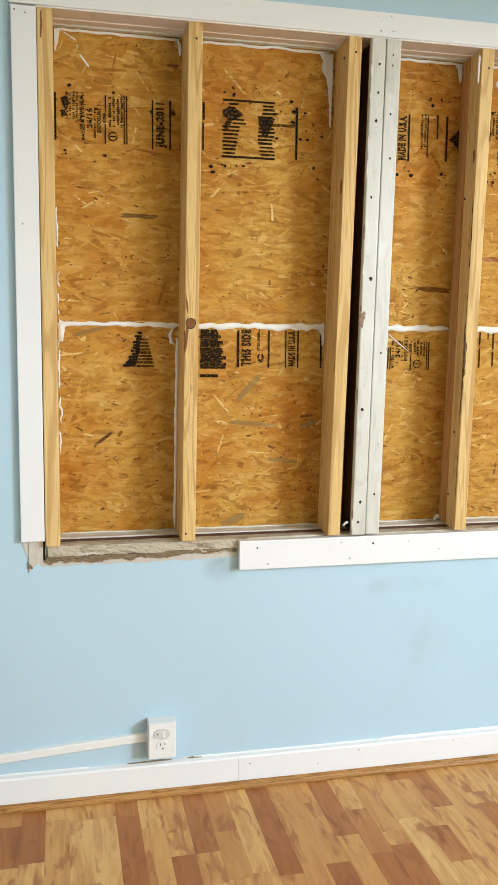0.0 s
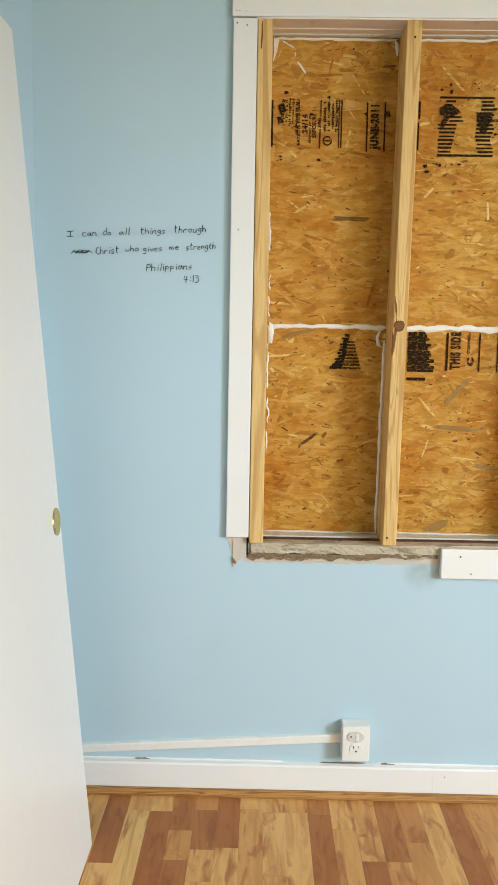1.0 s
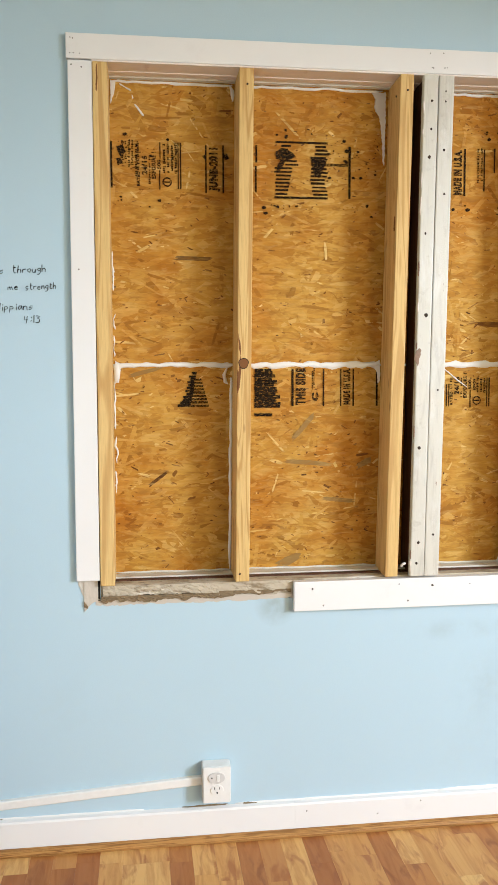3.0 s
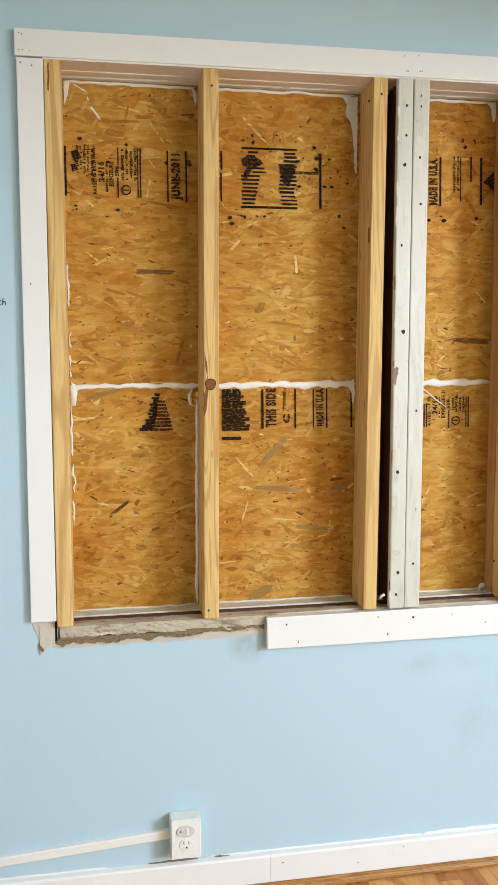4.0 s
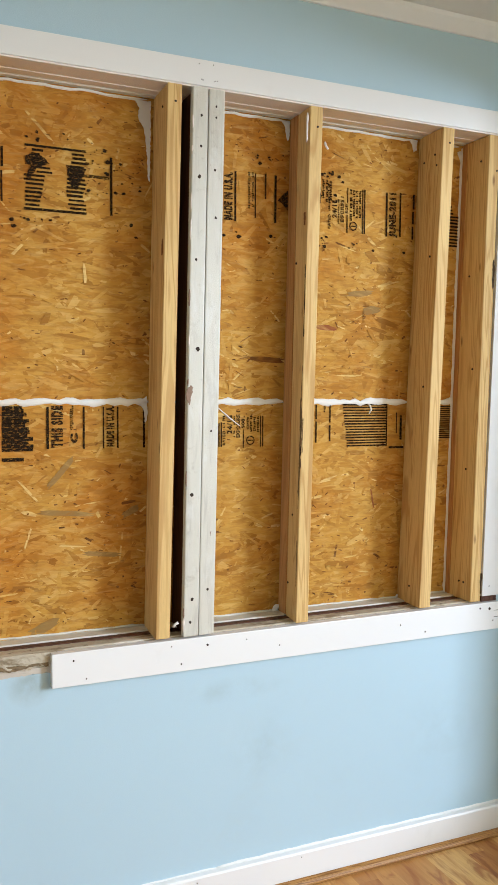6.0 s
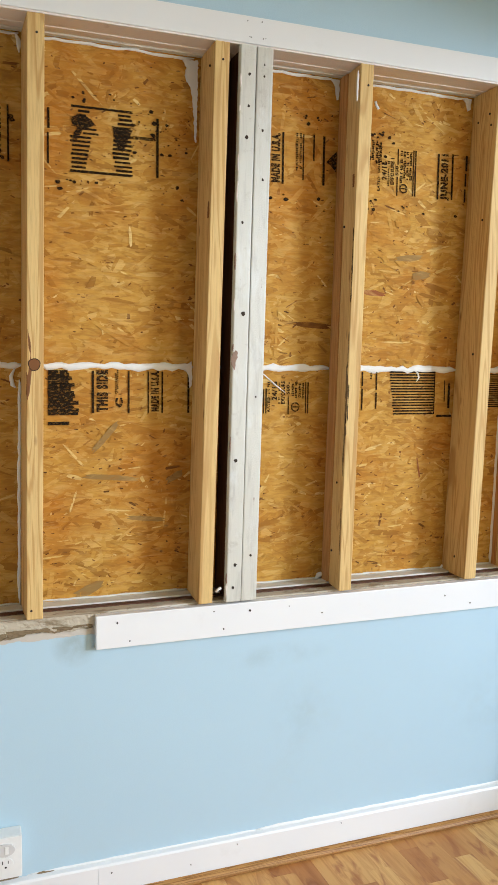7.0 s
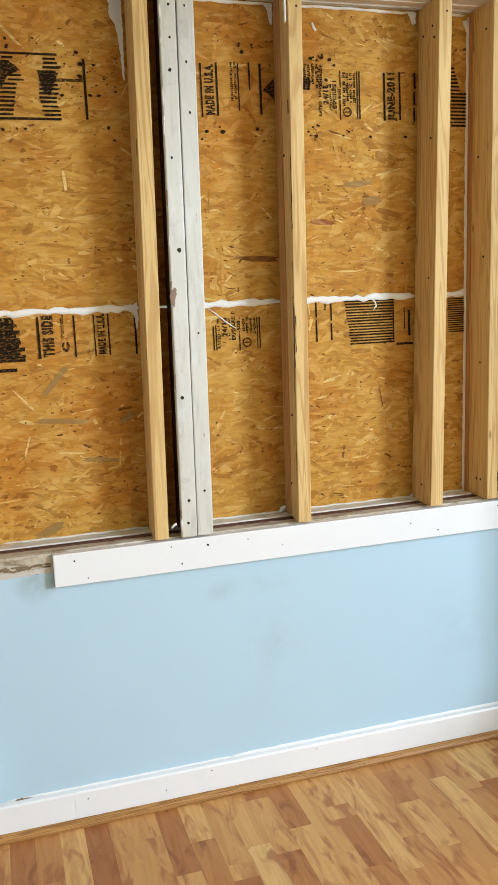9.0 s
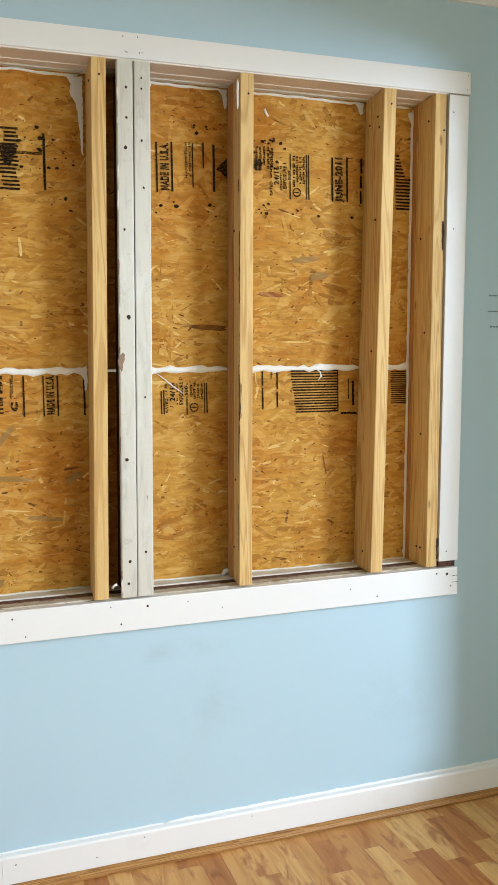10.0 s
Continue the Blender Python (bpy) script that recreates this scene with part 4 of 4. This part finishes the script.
ragged_face("torn_paper_edge", PAPER, 0.585, 1.11, lambda x: 0.672, lambda x: 0.654 + 0.006 * (x - 0.6), WALL - 0.0005, 1.3, 0.004, 0.001, "torn tan wallboard paper below the sill")
ragged_face("plaster_crack", CRUMBS, 0.60, 0.90, lambda x: 0.680, lambda x: 0.666 + 0.012 * max(0, x - 0.7), WALL - 0.0042, 2.1, 0.009, 0.007, "dark crumbling plaster edge below the sill")
ragged_face("plaster_crack", CRUMBS, 0.90, 1.09, lambda x: 0.684, lambda x: 0.674 + 0.004 * math.sin(x * 60), WALL - 0.0042, 6.4, 0.007, 0.006, "thin dark crack along the plaster strip")
ragged_face("plaster_strip", PLASTER, 0.604, 1.11, lambda x: 0.707, lambda x: 0.679 - 0.004 * math.sin(x * 14), WALL - 0.003, 3.7, 0.007, 0.006, "smeared bare plaster strip along the sill")
ragged_face("torn_paper_edge", PAPER, 0.543, 0.560, lambda x: 0.722, lambda x: 0.708 - (x - 0.543) * 2.2, WALL - 0.001, 4.2, 0.006, 0.001, "torn tan wallboard paper under the side casing")
ragged_face("torn_paper_edge", PAPER, 0.557, 0.592, lambda x: 0.722, lambda x: min(0.641 + (x - 0.557) * 1.3, 0.666), WALL - 0.002, 5.2, 0.005, 0.002, "torn tan wallboard paper under the side casing")
ragged_face("paper_curl", CRUMBS, 0.556, 0.566, lambda x: 0.668 - (x - 0.556) * 1.2, lambda x: 0.651, WALL - 0.004, 7.7, 0.006, 0.003, "dark curled tip of torn wallboard paper")
thing("plaster_gap", slab(0.590, 0.597, WALL - 0.001, WALL + 0.004, 0.668, 0.720), BLACK, "dark gap between casing and sill", "gap", kind="structure")
thing("casing_backer", slab(2.300, 2.352, WALL - 0.008, WALL, 0.7035, 0.7205), DARK_WOOD, "dark bare wood between casing and apron", "casing", kind="structure")

# ---- paint edge over the baseboard ----
rnd = random.Random(8)
for a, b, w in ((WEST, 0.70, 0.005), (0.94, 1.50, 0.006), (1.50, 2.55, 0.010), (2.55, EAST, 0.008)):
    thing("caulk_line", ragged_strip(wavy((a, 0.1070), (b, 0.1070), int((b - a) / 0.02), 0.0005, int(a * 10)), w, WALL - 0.0025, WALL + 0.001, int(b * 9), 0.3), WHITE, "uneven white paint edge above the baseboard", "caulk", kind="structure", smooth=True)
for a, b in ((0.80, 0.92), (0.96, 1.0), (0.30, 0.34)):
    thing("dark_caulk_gap", ragged_strip(wavy((a, 0.107), (b, 0.107), 8, 0.001, 3), 0.004, WALL - 0.004, WALL, 4, 0.8), CRUMBS, "dark open gap above the baseboard", "gap", kind="structure")

# ---- outlet and raceway ----
def chamfered_box(x0, x1, y0, y1, z0, z1, slope):
    bm = slab(x0, x1, y0, y1, z0, z1)
    for v in bm.verts:
        if v.co.y < y0 + 1e-5:
            v.co.x += slope * 0.35 * (1 if v.co.x < (x0 + x1) / 2 else -1)
            v.co.z += -slope if v.co.z > (z0 + z1) / 2 else slope * 0.2
    bmesh.ops.bevel(bm, geom=bm.edges[:], offset=0.0025, segments=3, affect="EDGES")
    return bm


outlet = thing("power_outlet", chamfered_box(0.851, 0.926, 2.366, WALL, 0.131, 0.2315, 0.003), PLASTIC, "white surface-mounted duplex power outlet above the baseboard", "outlet", smooth=False)
part("cover_plate", slab(0.8535, 0.9235, 2.3635, 2.3665, 0.1335, 0.2285, 0.0012), PLASTIC, outlet)


def oval(x, z, rx, rz, y0, y1, n=24):
    bm = bmesh.new()
    a = [bm.verts.new((x + rx * math.cos(t), y0, z + rz * math.sin(t))) for t in (k * 2 * math.pi / n for k in range(n))]
    b = [bm.verts.new((x + rx * 1.04 * math.cos(t), y1, z + rz * 1.04 * math.sin(t))) for t in (k * 2 * math.pi / n for k in range(n))]
    bm.faces.new(a)
    for k in range(n):
        bm.faces.new((a[k], a[(k + 1) % n], b[(k + 1) % n], b[k]))
    return bm


cap = part("plug_cap", oval(0.8875, 0.2010, 0.0215, 0.0145, 2.3605, 2.364), GREYED, outlet, "greyish plastic safety cap")
part("cap_grip", slab(0.8875, 0.8955, 2.3592, 2.361, 0.192, 0.210, 0.0015), PLASTIC, cap)
part("cap_hole", disc(0.875, 2.3600, 0.202, 0.0022, 0.001, 10), BLACK, cap)
sock = part("receptacle", oval(0.889, 0.168, 0.0165, 0.0145, 2.3615, 2.364), PLASTIC, outlet)
part("slot", slab(0.8815, 0.8835, 2.3610, 2.362, 0.169, 0.177), BLACK, sock)
part("slot", slab(0.8935, 0.8952, 2.3610, 2.362, 0.170, 0.176), BLACK, sock)
part("ground_hole", disc(0.889, 2.3610, 0.1615, 0.0024, 0.001, 10), BLACK, sock)
part("screw", disc(0.889, 2.3628, 0.1865, 0.0022, 0.001, 10), GREYED, outlet)


def raceway():
    bm = bmesh.new()
    ends = []
    for x, z in ((WEST, 0.1145), (0.8515, 0.1675)):
        ends.append([bm.verts.new((x, y, z + h)) for y, h in ((WALL, 0.0), (WALL - 0.010, 0.001), (WALL - 0.012, 0.004), (WALL - 0.012, 0.021), (WALL - 0.010, 0.024), (WALL, 0.025))])
    a, b = ends
    for k in range(6):
        bm.faces.new((a[k], a[(k + 1) % 6], b[(k + 1) % 6], b[k]))
    bm.faces.new(a)
    bm.faces.new(b)
    return bm


thing("cable_raceway", raceway(), PLASTIC, "white plastic cable raceway sloping along the wall", "cable raceway")

# ---- closet door leaning on the west wall ----
LEAN = -0.158 / 1.864
def at_door(y, z, out):
    """A point on the leaning door's face, out metres proud of it."""
    return Vector((0.236 + LEAN * (z - FLOOR) + out, y, z))


door = thing("sliding_door", slab(0.208, 0.236, 1.34, 2.15, FLOOR, 1.882, 0.002, LEAN * (1.882 - FLOOR)), DOOR_WHITE, "white flush closet door leaning against the wall", "door")


def finger_pull(y, z, r):
    bm = bmesh.new()
    n = 28
    rings = []
    for rr, out in ((r, 0.0), (r * 0.98, 0.0022), (r * 0.86, 0.0026), (r * 0.80, 0.0016), (r * 0.5, 0.0004), (r * 0.02, 0.0002)):
        rings.append([bm.verts.new(at_door(y + rr * math.cos(t), z + rr * math.sin(t), out)) for t in (k * 2 * math.pi / n for k in range(n))])
    for a, b in zip(rings, rings[1:]):
        for k in range(n):
            bm.faces.new((a[k], a[(k + 1) % n], b[(k + 1) % n], b[k]))
    return bm


part("finger_pull", finger_pull(2.112, 0.818, 0.0315), BRASS, door, "round polished brass finger pull", True)
bm = bmesh.new()
bmesh.ops.create_cone(bm, cap_ends=True, segments=20, radius1=0.013, radius2=0.013, depth=0.008, matrix=Matrix.Translation((0.062, 2.065, 1.893)) @ Matrix.Rotation(radians(90), 4, "Y"))
part("roller", bm, RUBBER, door, "small dark hanging roller")

bm = bmesh.new()
bm.faces.new([bm.verts.new(at_door(y, z, 0.0004)) for y, z in ((1.800, 0.112), (1.803, 0.112), (1.808, 0.142), (1.806, 0.142))])
part("scuff_mark", bm, PEN, door)

# ---- handwriting on the wall ----
verse = tagged(new("handwriting"), "handwritten verse in thin black marker on blue wall", "handwriting")
verse.location = (0.32, WALL, 1.37)
PEN_Y = WALL - 0.0008
# pen strokes of the letters on a small grid: across, up (2 is the writing line)
STROKES = {"I": "08 48|28 22|02 42", "c": "35 15 04 03 12 32", "a": "35 15 04 03 12 23 35|35 33 42", "n": "05 02|04 15 25 34 32 42", "d": "35 15 03 12 32|38 32",
           "o": "25 04 03 22 33 34 25", "l": "18 12", "t": "18 13 22 32|06 36", "h": "08 02|04 15 25 34 32", "i": "15 12|17 16", "g": "35 15 04 13 33|35 31 20 00",
           "s": "35 15 04 33 22 02", "r": "05 02|04 15 35", "u": "05 03 12 22 34|35 32", "C": "37 28 17 05 04 13 22 42", "w": "05 12 24 32 45", "v": "05 22 45",
           "e": "04 34 25 15 03 12 32", "m": "05 02|04 15 22|24 35 42", "P": "02 08 28 37 36 25 05", "p": "05 00|05 25 34 23 03", "4": "08 05 35|28 22",
           ":": "13 14|16 17", "1": "18 12", "3": "08 28 37 16 35 33 22 02"}


def pen_word(word, x0, x1, z, height, slope, rnd):
    """One handwritten word as thin ribbons of ink."""
    bm = bmesh.new()
    wide = [2.6 if c in "il1:" else 5.2 if c in "mwI" else 4.6 for c in word]
    unit = (x1 - x0) / (sum(wide) - 0.8)
    u = 0.0
    for c, w in zip(word, wide):
        lift, size, skew = rnd.uniform(-0.25, 0.25), rnd.uniform(0.88, 1.12), rnd.uniform(0.02, 0.16)
        for stroke in STROKES[c].split("|"):
            pts = []
            for p in stroke.split():
                a, b = int(p[0]) + rnd.uniform(-0.18, 0.18), (int(p[1]) - 2) * size + rnd.uniform(-0.2, 0.2) + lift
                x = x0 + (u + a * 1.0 + skew * b) * unit
                pts.append((x, z + slope * (x - x0) + b * height / 5.2))
            left, right = [], []
            for k, (px, pz) in enumerate(pts):
                (ax, az), (bx, bz) = pts[max(k - 1, 0)], pts[min(k + 1, len(pts) - 1)]
                d = math.hypot(bx - ax, bz - az) or 1e-6
                h = 0.00095 * rnd.uniform(0.8, 1.15)
                left.append(bm.verts.new((px - (bz - az) / d * h, PEN_Y - 0.0002 * rnd.random(), pz + (bx - ax) / d * h)))
                right.append(bm.verts.new((px + (bz - az) / d * h, PEN_Y - 0.0002 * rnd.random(), pz - (bx - ax) / d * h)))
            for k in range(len(pts) - 1):
                bm.faces.new((left[k], right[k], right[k + 1], left[k + 1]))
        u += w
    part("written_word", bm, PEN, verse)


rnd = random.Random(4)
for word, x0, x1, z, height in (("I", 0.131, 0.150, 1.4825, 0.012), ("can", 0.170, 0.206, 1.4835, 0.015), ("do", 0.222, 0.243, 1.4865, 0.014), ("all", 0.263, 0.289, 1.4875, 0.014),
                                ("things", 0.316, 0.379, 1.490, 0.014), ("through", 0.400, 0.480, 1.494, 0.0145), ("Christ", 0.204, 0.262, 1.4405, 0.015), ("who", 0.278, 0.312, 1.447, 0.013),
                                ("gives", 0.322, 0.371, 1.4475, 0.013), ("me", 0.388, 0.413, 1.4535, 0.013), ("strength", 0.430, 0.504, 1.4535, 0.0135), ("Philippians", 0.331, 0.447, 1.4005, 0.015), ("4:13", 0.424, 0.464, 1.3725, 0.0145)):
    pen_word(word, x0, x1, z - 0.003, height, 0.05, rnd)
for k in range(7):
    part("crossed_out_word", ragged_strip([(0.142 + 0.005 * k, 1.438 + 0.005 * (k % 2)), (0.150 + 0.006 * k, 1.447 - 0.007 * (k % 2)), (0.158 + 0.006 * k, 1.440 + 0.003 * (k % 3))], 0.0019, PEN_Y - 0.0003 - 0.0002 * k, PEN_Y, k, 0.4), PEN, verse)
note = tagged(new("wall_note"), "faint small handwritten lines on blue wall", "handwriting")
note.location = (2.49, WALL, 1.37)
for z, a, b in ((1.463, 2.466, 2.505), (1.419, 2.464, 2.53), (1.376, 2.470, 2.52)):
    x = a
    while x < b:
        part("written_bar", slab(x, x + 0.0055, PEN_Y, PEN_Y + 0.0006, z - 0.0017, z + 0.0017), PEN, note)
        x += 0.0098

# small nicks in the wall paint
for x, z, s in ((0.206, 0.384, 0.004), (0.159, 0.939, 0.003), (0.319, 0.689, 0.005), (0.235, 0.20, 0.003), (0.235, 0.225, 0.003), (0.30, 0.62, 0.002)):
    thing("paint_nick", disc(x, WALL - 0.0008, z, s * 0.6, 0.002, 9), OLD_WHITE, "small filled nick in the wall paint", "paint mark", "wall nicks", "structure")

# ---- floor of printed block strips ----
def strip_wood(name, stops, figure, cloudy, rough=0.42):
    m, nt, b = material(name, rough, gloss=0.3)
    both, turn = nt.nodes.new("ShaderNodeMath"), nt.nodes.new("ShaderNodeMath")
    turn.operation = "FRACT"
    nt.links.new(nt.nodes.new("ShaderNodeObjectInfo").outputs["Random"], both.inputs[0])
    nt.links.new(nt.nodes.new("ShaderNodeNewGeometry").outputs["Random Per Island"], both.inputs[1])
    nt.links.new(both.outputs[0], turn.inputs[0])
    tone = ramp(nt, turn.outputs[0], *stops)
    v = coords(nt, (34, 3.0, 34), "World", shuffle=True)
    grain = noise_of(nt, v, 1.0, 6, 0.65, 1.4)
    c = mix(nt, grey(nt, grain, 0.42, 0.70, 0.0, 0.75), tone, figure)
    cloud = noise_of(nt, coords(nt, (26, 7, 26), "World", shuffle=True), 1.0, 3, 0.55, 1.0)
    c = mix(nt, grey(nt, cloud, 0.52, 0.66, 0.0, 0.75), c, cloudy)
    nt.links.new(c, b.inputs["Base Color"])
    nt.links.new(grey(nt, grain, 0.3, 0.7, rough - 0.05, rough + 0.1), b.inputs["Roughness"])
    return m


BLOCK_LIGHT = strip_wood("light_beech_block", [(0.0, (0.50, 0.215, 0.060)), (0.25, (0.62, 0.31, 0.094)), (0.65, (0.70, 0.385, 0.128)), (1.0, (0.75, 0.46, 0.165))], (0.44, 0.175, 0.046), (0.34, 0.105, 0.028))
BLOCK_DARK = strip_wood("dark_beech_block", [(0.0, (0.38, 0.130, 0.032)), (0.5, (0.44, 0.170, 0.044)), (1.0, (0.51, 0.215, 0.058))], (0.31, 0.098, 0.026), (0.26, 0.078, 0.022))
floor = thing("floor", slab(WEST - 0.12, EAST + 0.12, SOUTH - 0.12, WALL + 0.13, FLOOR - 0.05, FLOOR - 0.0025), BLOCK_LIGHT, "golden and brown block-strip laminate floor", "floor", kind="structure")


def block_mesh(mat):
    bm = slab(0, 1, 0, 1, -0.004, 0)
    return mesh_of(bm, "block", mat)


BLOCKS = (block_mesh(BLOCK_LIGHT), block_mesh(BLOCK_DARK))
PITCH, START, GAP = 0.0583, 0.588, 0.0002
# dark blocks that stand out: strip number, south end, north end
DARK = [(-1, 2.15, 2.33), (3, 1.72, 2.295), (3, 2.30, 2.372), (6, 2.11, 2.335), (9, 1.99, 2.25), (12, 2.112, 2.372), (16, 2.335, 2.372), (17, 2.185, 2.372),
        (16, 1.96, 2.105), (19, 1.99, 2.18), (22, 2.185, 2.33), (-4, 1.85, 2.30), (-2, 2.14, 2.31), (5, 1.85, 2.11), (14, 1.80, 2.05), (26, 1.98, 2.2), (28, 2.1, 2.33), (-6, 2.08, 2.34)]
rnd = random.Random(21)


def lay(k, y0, y1, dark):
    ob = new("block", BLOCKS[1 if dark else 0])
    ob.parent = floor
    ob.location = Vector((START + PITCH * k + GAP / 2, y0 + GAP / 2, FLOOR)) - floor.location
    ob.scale = (PITCH - GAP, y1 - y0 - GAP, 1)


for k in range(-9, 35):
    fixed = sorted((a, b) for i, a, b in DARK if i == k)
    y, end = 2.372, 1.35
    while y > end:
        nxt = [s for s in fixed if s[1] <= y + 0.02]
        if nxt and nxt[-1][1] > y - 0.04:
            lay(k, nxt[-1][0], y, True)
            y = nxt[-1][0]
            continue
        stop = max(y - rnd.choice((0.12, 0.19, 0.26, 0.33, 0.40)), end)
        if y == 2.372:
            stop = y - rnd.uniform(0.05, 0.32)
        if nxt:
            stop = max(stop, nxt[-1][1])
        lay(k, stop, y, rnd.random() < 0.09)
        y = stop


def far_blocks():
    """The rest of the floor, past the stretch that is laid block by block: one mesh of the same strips."""
    rnd = random.Random(33)
    verts, faces, tone = [], [], []
    for k in range(-9, 35):
        y = 1.35
        while y > SOUTH:
            stop = max(y - rnd.choice((0.19, 0.26, 0.33, 0.40)), SOUTH)
            n, x = len(verts), START + PITCH * k
            verts += [(a, b, c) for c in (FLOOR, FLOOR - 0.0022) for a, b in ((x, stop), (x + PITCH - GAP, stop), (x + PITCH - GAP, y - GAP), (x, y - GAP))]
            faces += [(n, n + 1, n + 2, n + 3), (n + 4, n + 5, n + 1, n), (n + 5, n + 6, n + 2, n + 1), (n + 6, n + 7, n + 3, n + 2), (n + 7, n + 4, n, n + 3)]
            tone += [1 if rnd.random() < 0.16 else 0] * 5
            y = stop
    me = bpy.data.meshes.new("block_field")
    me.from_pydata([tuple(Vector(v) - floor.location) for v in verts], [], faces)
    me.materials.append(BLOCK_LIGHT)
    me.materials.append(BLOCK_DARK)
    me.polygons.foreach_set("material_index", tone)
    ob = new("block_field", me)
    ob.parent = floor
    tagged(ob, "golden and brown block strips", kind="stuff")


far_blocks()
